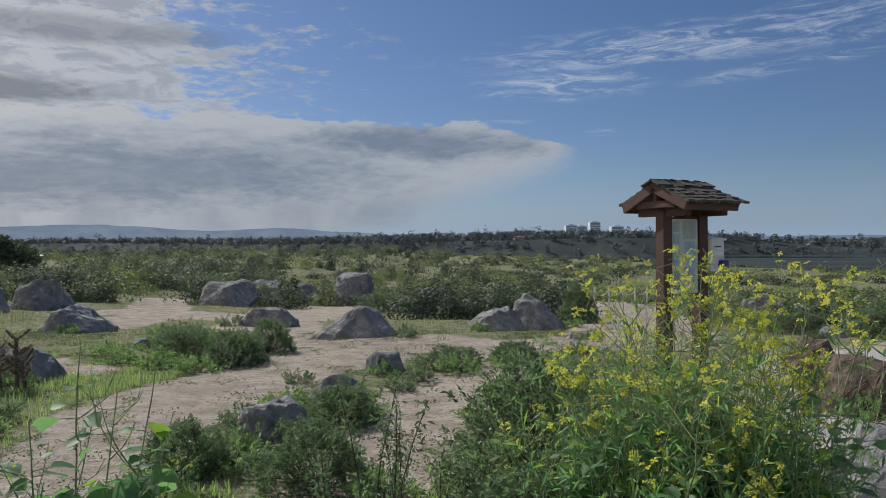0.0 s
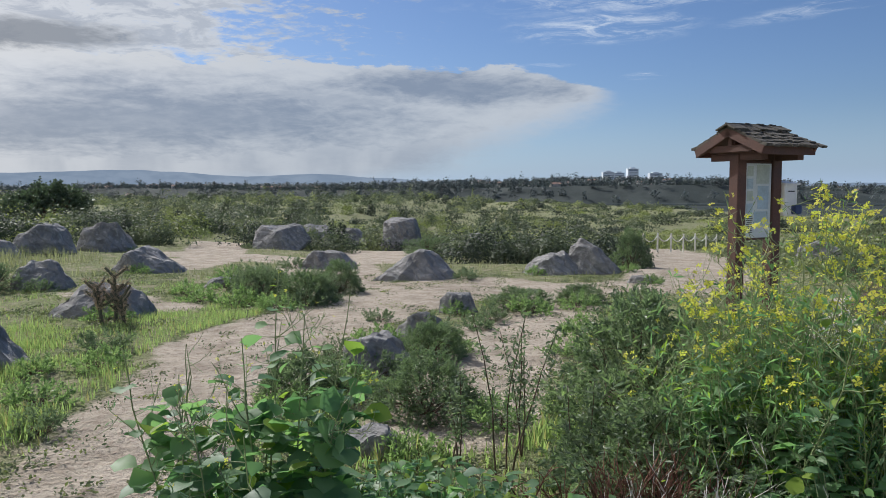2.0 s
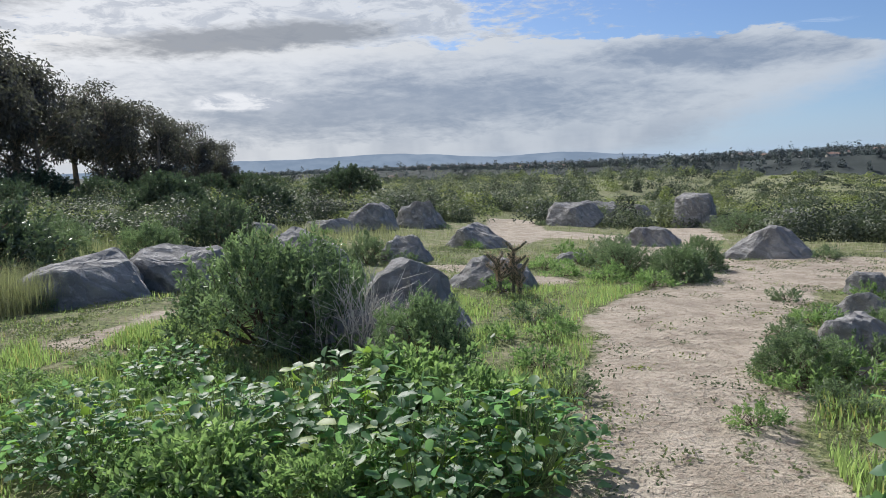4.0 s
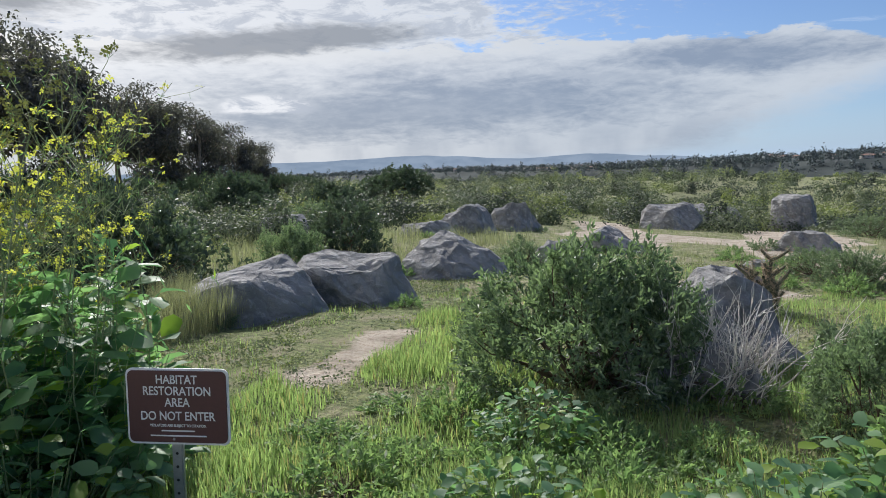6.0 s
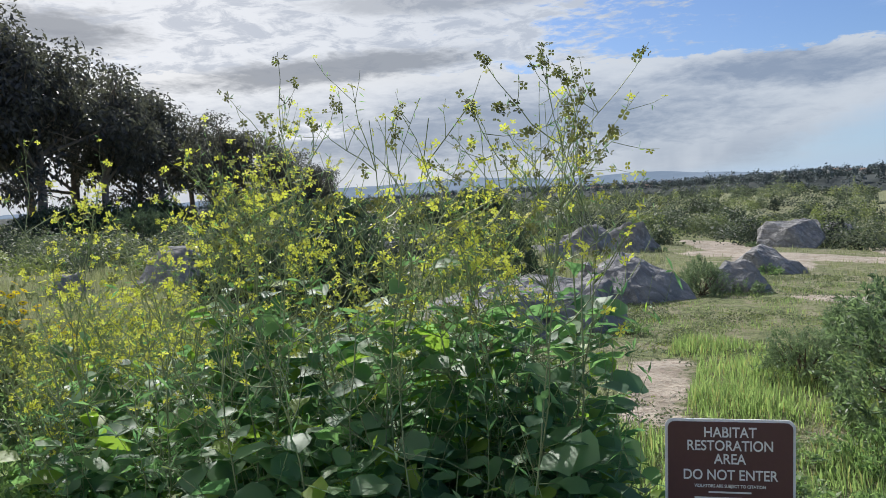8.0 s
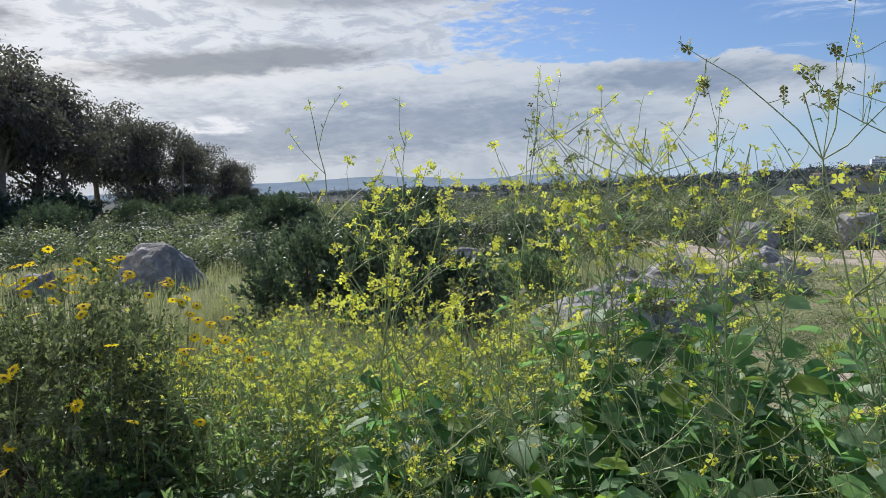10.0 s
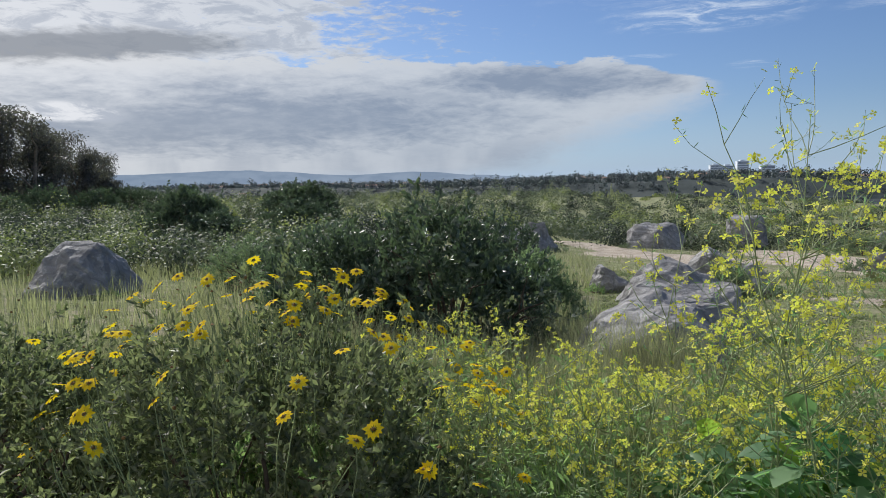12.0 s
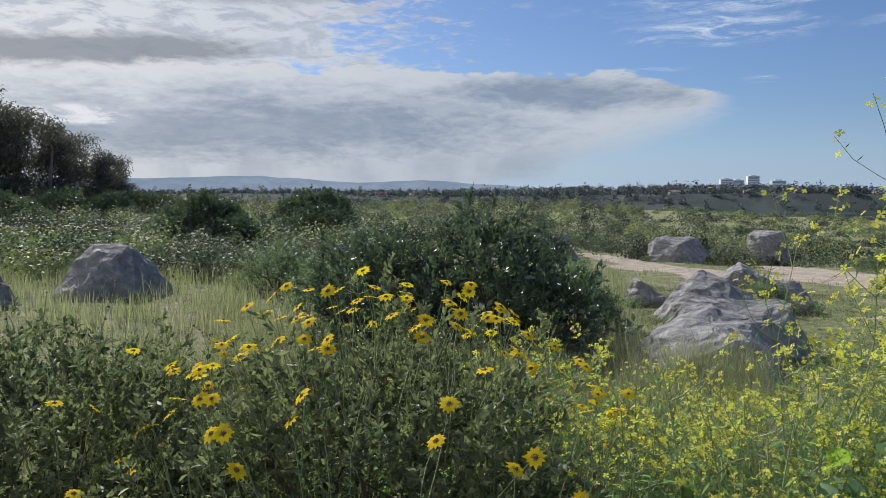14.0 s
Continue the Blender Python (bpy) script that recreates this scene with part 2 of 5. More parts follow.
def ground_material():
    """Bare sandy soil on the trails, short weeds elsewhere, pale paving by the board, mud flats far off."""
    m, n = material("ground")
    co = n.add("ShaderNodeNewGeometry").outputs["Position"]
    bare = n.add("ShaderNodeAttribute", attribute_name="bare").outputs["Fac"]
    pale = n.add("ShaderNodeAttribute", attribute_name="pale").outputs["Fac"]
    far = n.add("ShaderNodeAttribute", attribute_name="far").outputs["Fac"]
    big, mid, fine, grit = n.noise(co, 0.35, 4), n.noise(co, 2.4, 6, 0.65), n.noise(co, 14, 5, 0.65), n.noise(co, 90, 3)
    soil = n.mix(n.step(mid, 0.35, 0.65), (0.37, 0.315, 0.25), (0.54, 0.47, 0.385))
    soil = n.mix(n.math("MULTIPLY", n.step(fine, 0.50, 0.64), 0.6), soil, (0.24, 0.185, 0.14))
    soil = n.mix(n.math("MULTIPLY", n.step(grit, 0.6, 0.75), 0.4), soil, (0.62, 0.55, 0.47))
    stone = n.mix(n.step(mid, 0.3, 0.7), (0.50, 0.46, 0.43), (0.60, 0.56, 0.52))
    soil = n.mix(pale, soil, stone)
    weed = n.mix(n.step(fine, 0.35, 0.65), (0.12, 0.14, 0.065), (0.24, 0.265, 0.115))
    weed = n.mix(n.math("MULTIPLY", n.step(mid, 0.46, 0.62), 0.7), weed, (0.33, 0.29, 0.20))
    edge = n.math("ADD", bare, n.math("MULTIPLY", n.math("SUBTRACT", n.math("ADD", n.math("MULTIPLY", mid, 0.55), n.math("MULTIPLY", fine, 0.45)), 0.5), 1.7))
    near = n.mix(n.step(edge, 0.38, 0.62), weed, soil)
    mud = n.mix(n.step(n.noise(co, 0.012, 5, 0.6), 0.42, 0.6), (0.028, 0.038, 0.038), (0.05, 0.062, 0.06))
    c = n.mix(far, near, mud)
    h = n.math("ADD", n.math("ADD", n.math("MULTIPLY", fine, 0.9), n.math("MULTIPLY", mid, 0.8)), n.math("MULTIPLY", grit, 0.2))
    bump = n.add("ShaderNodeBump", {"Height": h, "Strength": 0.9, "Distance": 0.09}).outputs[0]
    p = n.add("ShaderNodeBsdfPrincipled", {"Base Color": c, "Roughness": 0.95, "Specular IOR Level": 0.2, "Normal": bump})
    finish(n, p.outputs[0])
    return m


M_GROUND = ground_material()
M_ROCK = rock_material("grey_granite", (0.29, 0.285, 0.285), (0.42, 0.41, 0.40))
M_ROCK_BROWN = rock_material("brown_sandstone", (0.14, 0.10, 0.075), (0.22, 0.165, 0.125))
M_STEM = plain_material("green_stem", (0.25, 0.30, 0.14), 0.6, 0.3)
M_TWIG = plain_material("brown_twig", (0.12, 0.085, 0.06), 0.85, 0.35)
M_RUST = plain_material("dead_brown_stem", (0.16, 0.075, 0.05), 0.9, 0.4)
M_DRY = plain_material("bleached_twig", (0.58, 0.54, 0.50), 0.85, 0.25)
M_BARK = plain_material("eucalyptus_bark", (0.26, 0.21, 0.17), 0.85, 0.4, 1.5)
M_LEAF_BIG = leaf_material("broad_leaf", (0.08, 0.175, 0.085), (0.28, 0.42, 0.16), 0.56, 0.48, (0.27, 0.37, 0.07), 0.4)
M_LEAF_GREY = leaf_material("grey_green_leaf", (0.085, 0.12, 0.065), (0.26, 0.31, 0.16), 0.42, 0.5)
M_LEAF_BRUSH = leaf_material("brush_leaf", (0.065, 0.10, 0.055), (0.29, 0.355, 0.17), 0.46, 0.45, None, 0.5)
M_LEAF_DARK = leaf_material("dark_leaf", (0.045, 0.068, 0.04), (0.13, 0.165, 0.085), 0.3, 0.36, None, 0.55)
M_LEAF_BRIGHT = leaf_material("bright_leaf", (0.085, 0.15, 0.06), (0.36, 0.45, 0.17), 0.52, 0.5)
M_LEAF_EUC = leaf_material("eucalyptus_leaf", (0.065, 0.062, 0.055), (0.17, 0.155, 0.115), 0.32, 0.5)
M_LEAF_OLIVE = leaf_material("olive_leaf", (0.06, 0.08, 0.045), (0.30, 0.31, 0.14), 0.42, 0.5)
M_GRASS = leaf_material("grass_blade", (0.17, 0.23, 0.085), (0.42, 0.49, 0.18), 0.58, 0.5, (0.38, 0.33, 0.18))
M_HAY = leaf_material("dry_grass", (0.19, 0.19, 0.09), (0.42, 0.40, 0.22), 0.4, 0.6)
M_SCRUB = tone_material("scrub", [(0.0, (0.045, 0.058, 0.045)), (1.0, (0.31, 0.35, 0.11)), (0.25, (0.085, 0.105, 0.07)), (0.5, (0.145, 0.17, 0.105)), (0.78, (0.21, 0.235, 0.135))], 0.2)
# Far trees: the blue-grey of distant haze is put into the leaf colours.
M_WOODS_HAZED = tone_material("far_woods", [(0.0, (0.055, 0.07, 0.08)), (1.0, (0.15, 0.175, 0.18))], 0.1)
M_BUD = leaf_material("seed_bud", (0.10, 0.10, 0.04), (0.24, 0.24, 0.07), 0.3, 0.7)
M_YELLOW = leaf_material("yellow_petal", (0.60, 0.55, 0.05), (0.74, 0.71, 0.15), 0.4, 0.7, None, 0.1)
M_DAISY = leaf_material("daisy_petal", (0.76, 0.50, 0.01), (0.84, 0.64, 0.02), 0.35, 0.8, None, 0.05)
M_DAISY_EYE = plain_material("daisy_centre", (0.14, 0.08, 0.02), 0.9)
M_SIGN = plain_material("brown_sign_face", (0.10, 0.043, 0.04), 0.45, 0.08)
M_WHITE = plain_material("white_paint", (0.78, 0.78, 0.76), 0.5, 0.05)
M_STEEL = plain_material("galvanised_steel", (0.45, 0.46, 0.47), 0.45, 0.15, metal=0.7)
M_TIMBER = plain_material("stained_timber", (0.105, 0.055, 0.045), 0.75, 0.3, 4.0, bump=0.3)
M_SHAKE = plain_material("weathered_shake", (0.09, 0.082, 0.07), 0.9, 0.45, 9.0, bump=0.5)
M_PAPER = plain_material("pale_poster", (0.62, 0.66, 0.66), 0.5, 0.12)
M_MAP_BLUE = plain_material("map_print_blue", (0.42, 0.52, 0.58), 0.5, 0.2)
M_MAP_GREEN = plain_material("map_print_green", (0.48, 0.53, 0.46), 0.5, 0.2)
M_BLACK = plain_material("black_plastic", (0.02, 0.02, 0.022), 0.4)
M_BLUE = plain_material("blue_plastic", (0.03, 0.05, 0.14), 0.4)
M_ROPE = plain_material("white_rope", (0.70, 0.68, 0.63), 0.9)
M_CONCRETE = plain_material("grey_concrete", (0.38, 0.37, 0.35), 0.9, 0.2, bump=0.3)
M_CACTUS = plain_material("cactus_skin", (0.13, 0.125, 0.085), 0.8, 0.4, 20)
M_SPINE = plain_material("cactus_spine", (0.50, 0.38, 0.26), 0.8)
M_STUCCO = plain_material("house_stucco", (0.62, 0.58, 0.54), 0.9, 0.15)
M_TILE = plain_material("house_roof", (0.30, 0.19, 0.15), 0.9, 0.25)
M_TOWER = plain_material("pale_tower", (0.66, 0.71, 0.77), 0.7, 0.1)
M_GLASS = plain_material("dark_window", (0.26, 0.31, 0.38), 0.2, 0.1)


def water_material():
    m, n = material("bay_water")
    co = n.add("ShaderNodeNewGeometry").outputs["Position"]
    bump = n.add("ShaderNodeBump", {"Height": n.noise(co, 0.8, 3), "Strength": 0.02, "Distance": 0.1}).outputs[0]
    p = n.add("ShaderNodeBsdfPrincipled", {"Base Color": (0.05, 0.08, 0.10, 1), "Roughness": 0.06, "Normal": bump})
    finish(n, p.outputs[0])
    return m


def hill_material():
    """Glowing backdrop of distant hills; kilometres of hazy air are put into its colour."""
    m, n = material("hazy_hill_glow")
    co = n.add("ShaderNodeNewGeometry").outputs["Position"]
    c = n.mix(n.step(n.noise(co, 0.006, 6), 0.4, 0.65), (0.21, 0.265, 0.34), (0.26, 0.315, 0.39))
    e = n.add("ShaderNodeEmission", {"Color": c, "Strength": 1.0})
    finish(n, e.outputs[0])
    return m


M_WATER = water_material()
M_HILL = hill_material()

# ------------------------------------------------------------------ mesh tools
R = np.random.default_rng(7)


def mesh_of(name, verts, faces, mat, smooth=False):
    """A mesh from arrays: faces is an (n, k) array or a list of such arrays."""
    faces = faces if isinstance(faces, list) else [faces]
    me = bpy.data.meshes.new(name)
    verts = np.asarray(verts, np.float32)
    me.vertices.add(len(verts))
    me.vertices.foreach_set("co", verts.ravel())
    loops = np.concatenate([f.ravel() for f in faces]).astype(np.int32)
    sizes = np.concatenate([np.full(len(f), f.shape[1]) for f in faces]).astype(np.int32)
    me.loops.add(len(loops))
    me.loops.foreach_set("vertex_index", loops)
    me.polygons.add(len(sizes))
    me.polygons.foreach_set("loop_start", np.concatenate([[0], np.cumsum(sizes)[:-1]]).astype(np.int32))
    me.update(calc_edges=True)
    if smooth:
        me.polygons.foreach_set("use_smooth", np.ones(len(sizes), bool))
    me.materials.append(mat)
    return me


class Soup:
    """Collects vertices and faces of many small pieces."""

    def __init__(self):
        self.v, self.f, self.n = [], {}, 0

    def put(self, verts, faces):
        verts, faces = np.asarray(verts, float).reshape(-1, 3), np.asarray(faces)
        self.v.append(verts)
        self.f.setdefault(faces.shape[1], []).append(faces + self.n)
        self.n += len(verts)

    def toned(self, name, mat, tones):
        """A mesh whose points carry the tone of the piece they belong to."""
        me = self.mesh(name, mat)
        at = me.attributes.new("tone", "FLOAT", "POINT")
        at.data.foreach_set("value", np.concatenate([np.full(len(v), t) for v, t in zip(self.v, tones)]).astype(np.float32))
        return me

    def mesh(self, name, mat, smooth=False):
        return mesh_of(name, np.concatenate(self.v), [np.concatenate(f) for f in self.f.values()], mat, smooth)


def unit(a):
    return a / np.maximum(np.linalg.norm(a, axis=-1, keepdims=True), 1e-9)


def rand_dirs(k, up=0.0):
    d = unit(R.normal(size=(k, 3)) + np.array([0, 0, up]))
    return d


def put_leaves(soup, base, way, length, width, fold=0.25, droop=0.2):
    """Folded pointed leaves: two triangles each."""
    k = len(base)
    length, width = np.broadcast_to(length, k)[:, None], np.broadcast_to(width, k)[:, None]
    side = unit(np.cross(way, rand_dirs(k)))
    nor = np.cross(side, way)
    tip = base + way * length - np.array([0, 0, 1]) * droop * length
    mid = base + way * length * 0.5 + nor * width * fold
    v = np.stack([base, mid + side * width * 0.5, tip, mid - side * width * 0.5], 1)
    i = np.arange(k)[:, None] * 4
    soup.put(v, np.concatenate([i + [0, 1, 2], i + [0, 2, 3]]))


def put_shell(soup, base, nor, length, width, tilt=0.45):
    """Leaves that lie over a rounded mass, each tilted a little off its surface: two triangles each."""
    k = len(base)
    nor = unit(nor + rand_dirs(k) * tilt)
    way = unit(np.cross(nor, rand_dirs(k)))
    side = np.cross(nor, way)
    length, width = np.broadcast_to(length, k)[:, None], np.broadcast_to(width, k)[:, None]
    v = np.stack([base - way * length * 0.5, base + side * width * 0.5, base + way * length * 0.5, base - side * width * 0.5], 1)
    i = np.arange(k)[:, None] * 4
    soup.put(v, np.concatenate([i + [0, 1, 2], i + [0, 2, 3]]))


def put_broad(soup, base, way, length, width, droop=0.25):
    """Broad lobed leaves with a raised midrib: eight triangles each."""
    k = len(base)
    length, width = np.broadcast_to(length, k)[:, None], np.broadcast_to(width, k)[:, None]
    up = np.array([0, 0, 1.0])
    side = unit(np.cross(way, up + R.normal(size=(k, 3)) * 0.35))
    nor = np.cross(side, way)
    dz = -up * droop * length
    w1, w2, w3 = (width * (a + R.normal(size=(k, 1)) * 0.08) for a in (0.32, 0.5, 0.36))
    p0, p1, p2, p3 = base, base + way * length * 0.35 + dz * 0.1, base + way * length * 0.68 + dz * 0.45, base + way * length + dz
    lift = nor * width * 0.12
    v = np.stack([p0, p1, p2, p3, p1 - way * length * 0.08 + side * w1 + lift, p2 - way * length * 0.1 + side * w2 + lift, p2 + way * length * 0.14 + side * w3,
                  p1 - way * length * 0.08 - side * w1 + lift, p2 - way * length * 0.1 - side * w2 + lift, p2 + way * length * 0.14 - side * w3], 1)
    i = np.arange(k)[:, None] * 10
    tris = [(0, 1, 4), (1, 5, 4), (1, 2, 5), (2, 6, 5), (2, 3, 6), (0, 7, 1), (1, 7, 8), (1, 8, 2), (2, 8, 9), (2, 9, 3)]
    soup.put(v, np.concatenate([i + list(t) for t in tris]))


def put_tube(soup, pts, r0, r1, sides=4):
    """A tapered tube along points."""
    pts = np.asarray(pts, float)
    k = len(pts)
    d = unit(np.gradient(pts, axis=0))
    a = unit(np.cross(d, [0.31, 0.2, 0.93]) + 1e-6)
    b = np.cross(d, a)
    r = np.linspace(r0, r1, k)[:, None]
    ring = [pts + r * (a * math.cos(t) + b * math.sin(t)) for t in np.arange(sides) * 2 * math.pi / sides]
    v = np.stack(ring, 1).reshape(-1, 3)
    f = [(i * sides + j, i * sides + (j + 1) % sides, (i + 1) * sides + (j + 1) % sides, (i + 1) * sides + j) for i in range(k - 1) for j in range(sides)]
    soup.put(v, np.array(f))


def curve_pts(p, way, length, k=6, bend=0.3, rise=0.3):
    """A wandering line of k points."""
    out, p, way = [np.array(p, float)], np.array(p, float), unit(np.array(way, float))
    for _ in range(k - 1):
        way = unit(way + R.normal(size=3) * bend / math.sqrt(k) + np.array([0, 0, rise / k]))
        p = p + way * length / (k - 1)
        out.append(p)
    return np.array(out)


def put_flowers(soup, centres, size):
    """Four-petalled flowers facing up and outward."""
    k = len(centres)
    nor = rand_dirs(k, 1.0)
    a = unit(np.cross(nor, rand_dirs(k)))
    b = np.cross(nor, a)
    size = np.broadcast_to(size, k)[:, None]
    for u, w in ((a, b), (b, -a), (-a, -b), (-b, a)):
        v = np.stack([centres, centres + (u * 0.8 + w * 0.45) * size * 0.5 + nor * size * 0.1, centres + u * size * 0.62 - nor * size * 0.02,
                      centres + (u * 0.8 - w * 0.45) * size * 0.5 + nor * size * 0.1], 1)
        soup.put(v, np.arange(k)[:, None] * 4 + np.array([0, 1, 2, 3]))


def part(name, data, parent, label=""):
    """Links a mesh as one part under a thing."""
    ob = new(name, data)
    ob.parent = parent
    return tagged(ob, label) if label else ob


def thing(name, m, label, category, group="", kind=""):
    """The Empty at the base of a thing."""
    ob = new(name)
    ob.empty_display_size = 0.2
    ob.matrix_world = m
    return tagged(ob, label, category, group, kind)


def bm_mesh(name, bm, mat, smooth=False):
    me = bpy.data.meshes.new(name)
    bm.to_mesh(me)
    bm.free()
    if smooth:
        for p in me.polygons:
            p.use_smooth = True
    me.materials.append(mat)
    return me


def box(name, size, mat, at=(0, 0, 0), bevel=0.006, turn=None):
    """A bevelled box as a mesh."""
    bm = bmesh.new()
    bmesh.ops.create_cube(bm, size=1)
    bmesh.ops.scale(bm, vec=size, verts=bm.verts)
    if bevel:
        bmesh.ops.bevel(bm, geom=bm.edges[:], offset=bevel, segments=2, affect="EDGES")
    if turn:
        bmesh.ops.transform(bm, matrix=turn, verts=bm.verts)
    bmesh.ops.translate(bm, vec=at, verts=bm.verts)
    return bm_mesh(name, bm, mat)


# ------------------------------------------------------------------ ground
def smooth(v, a, b):
    t = np.clip((np.asarray(v, float) - a) / (b - a), 0, 1)
    return t * t * (3 - 2 * t)


def rise(x, y):
    """Height of the ground: level by the trail, falling gently away, a bluff, the bay floor, the far shore."""
    x, y = np.asarray(x, float), np.asarray(y, float)
    q, k = np.clip(y - 5, 0, 40), np.clip((x + 14) / 8, 0, 1)
    h = -0.018 * q - 0.0008 * q * q * k
    h = h + 0.03 * np.sin(x * 1.1 + 0.6 * y) * np.sin(y * 0.9 - x * 0.3) * smooth(y, 2, 6)
    edge = 240 - 175 * smooth(x, 12, 60)
    h = h - 13 * smooth(y, edge, edge + 40)
    shore = 950 + 500 * smooth(-x, -200, 900)
    h = h + (21 + 3 * np.sin(x * 0.006) - 12 * smooth(x, 330, 620)) * smooth(y, shore, shore + 70) + 15 * smooth(y, shore + 100, shore + 900)
    return h


def away(x, y, x0, y0, x1, y1):
    """Distance to a segment."""
    dx, dy = x1 - x0, y1 - y0
    t = np.clip(((x - x0) * dx + (y - y0) * dy) / (dx * dx + dy * dy + 1e-9), 0, 1)
    return np.hypot(x - x0 - t * dx, y - y0 - t * dy)


TRAILS = [  # x0, y0, x1, y1, half width of bare soil
    (-2.2, 1.5, -2.6, 5.0, 0.45), (-2.6, 5.0, -2.8, 7.5, 0.6), (-2.8, 7.5, -2.3, 11.0, 0.85), (-2.3, 11.0, -0.6, 14.0, 1.2), (-0.6, 12.6, 3.6, 13.8, 1.0),
    (-0.75, 5.0, -0.2, 8.0, 0.42), (-0.2, 8.0, 0.7, 12.0, 0.6), (-3.4, 13.5, -5.0, 21.0, 1.1), (-5.0, 21.5, -9.8, 23.0, 1.3), (-9.5, 24.0, -11.5, 30.0, 0.9), (-4.0, 21.0, -5.0, 31.0, 1.2),
    (3.4, 13.5, 5.4, 22.0, 1.3), (5.4, 22.0, 7.0, 36.0, 1.6), (-8.3, 18.0, -8.6, 22.0, 0.8), (-8.15, 4.8, -8.3, 6.4, 0.1), (3.0, 5.0, 6.0, 10.5, 1.5), (6.0, 10.5, 11.0, 13.0, 1.5),
    (-24.0, -0.9, 12.0, -0.6, 1.5), (-7.2, 12.0, -4.9, 10.4, 0.25),
]


def bareness(x, y):
    d = np.full(np.shape(x), 9.0)
    for x0, y0, x1, y1, half in TRAILS:
        d = np.minimum(d, away(x, y, x0, y0, x1, y1) - half)
    return 1 - smooth(d, -0.25, 0.55)


def build_ground():
    def line(lo, hi, step, out, grow):
        a = list(np.arange(lo, hi, step))
        s = step
        while a[-1] < out[1]:
            s *= grow
            a.append(a[-1] + s)
        s = step
        while a[0] > out[0]:
            s *= grow
            a.insert(0, a[0] - s)
        return np.array(a)
    xs = line(-24, 12, 0.27, (-4400, 4400), 1.085)
    ys = line(-2.5, 36, 0.27, (-1500, 4500), 1.07)
    gx, gy = np.meshgrid(xs, ys)
    near = smooth(-np.abs(gx + 6), -30, -18) * smooth(-gy, -45, -36)
    rough = np.array([noise.fractal(Vector((a * 1.3, b * 1.3, 0)), 1.0, 2.0, 3) if c > 0.01 else 0 for a, b, c in zip(gx.ravel(), gy.ravel(), near.ravel())]).reshape(gx.shape)
    bare = bareness(gx, gy)
    gz = rise(gx, gy) + rough * 0.05 * near * (1 - 0.6 * bare)
    v = np.stack([gx, gy, gz], -1).reshape(-1, 3)
    nx, ny = len(xs), len(ys)
    i = (np.arange(ny - 1)[:, None] * nx + np.arange(nx - 1)[None]).ravel()[:, None]
    me = mesh_of("ground", v, i + np.array([0, 1, nx + 1, nx]), M_GROUND, True)
    pale = np.minimum.reduce([away(gx, gy, 3.0, 5.0, 6.0, 10.5) - 1.3, away(gx, gy, 6.0, 10.5, 11.0, 13.0) - 1.0])
    for key, val in (("bare", bare), ("pale", 1 - smooth(pale, 0.0, 0.5)), ("far", smooth(gy, 230, 300))):
        at = me.attributes.new(key, "FLOAT", "POINT")
        at.data.foreach_set("value", np.ascontiguousarray(val, np.float32).ravel())
    tagged(new("ground", me), "sandy trail soil with short green weeds, sloping to a bay", "ground", kind="structure")


build_ground()


def gz(x, y):
    return float(rise(x, y))


def build_far():
    """Water of the bay, the distant ridge, the towers."""
    xs = np.linspace(-2500, 2500, 60)
    a = np.stack([xs, 800 + 20 * np.sin(xs * 0.009), np.full(60, -14.6)], -1)
    b = np.stack([xs, 905 + 25 * np.sin(xs * 0.006 + 1), np.full(60, -14.6)], -1)
    i = np.arange(59)[:, None]
    me = mesh_of("water", np.concatenate([a, b]), i + np.array([0, 1, 61, 60]), M_WATER)
    tagged(new("water", me), "calm pale water of the bay", "water", kind="structure")
    # ridge
    az = np.radians(np.linspace(-75, 60, 400))
    deg = np.degrees(az)
    el = 0.45 + 1.05 * np.exp(-((deg + 26) / 9) ** 2) + 0.7 * np.exp(-((deg + 40) / 9) ** 2) + 0.75 * np.exp(-((deg + 12) / 6) ** 2) + 0.3 * np.exp(-((deg - 5) / 12) ** 2)
    el = el + np.array([0.10 * noise.fractal(Vector((d * 0.25, 3.3, 0)), 1.0, 2.0, 5) for d in deg])
    dist = 4250
    top = np.stack([dist * np.sin(az), dist * np.cos(az), dist * np.tan(np.radians(el)) + 1.5], -1)
    mid = top * np.array([0.97, 0.97, 0.6])
    low = top * np.array([0.93, 0.93, 0]) + np.array([0, 0, -30])
    back = top * np.array([1.03, 1.03, 0]) + np.array([0, 0, -30])
    i = np.arange(399)[:, None]
    f = np.concatenate([i + np.array([0, 1, 401, 400]) + 400 * r for r in range(3)])
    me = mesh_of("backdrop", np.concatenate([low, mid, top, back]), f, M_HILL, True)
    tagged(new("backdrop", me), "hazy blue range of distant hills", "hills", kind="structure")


build_far()


def office_tower(x, y, base, w, d, h):
    """A distant office block with bands of windows."""
    t = thing("office_tower", Matrix.Translation((x, y, base)), "pale distant office tower with bands of windows", "tower", "office towers on the skyline")
    part("wall", box("tower_wall", (w, d, h), M_TOWER, (0, 0, h / 2), 0), t)
    k = int(h // 9)
    band = box("tower_window", (w * 0.9, 0.6, 3.2), M_GLASS, (0, -d / 2, 0), 0)
    for j in range(k):
        ob = part("window", band, t)
        ob.location = (0, 0, 12 + j * 9) if 12 + j * 9 < h - 3 else (0, 0, h - 4)
    part("roof", box("tower_roof", (w * 0.5, d * 0.5, 5), M_TOWER, (0, 0, h + 2.5), 0), t)


for _x, _w, _h in ((505, 44, 80), (548, 40, 76), (603, 42, 92), (694, 50, 74)):
    office_tower(_x, 3000, -2, _w, 40, _h)

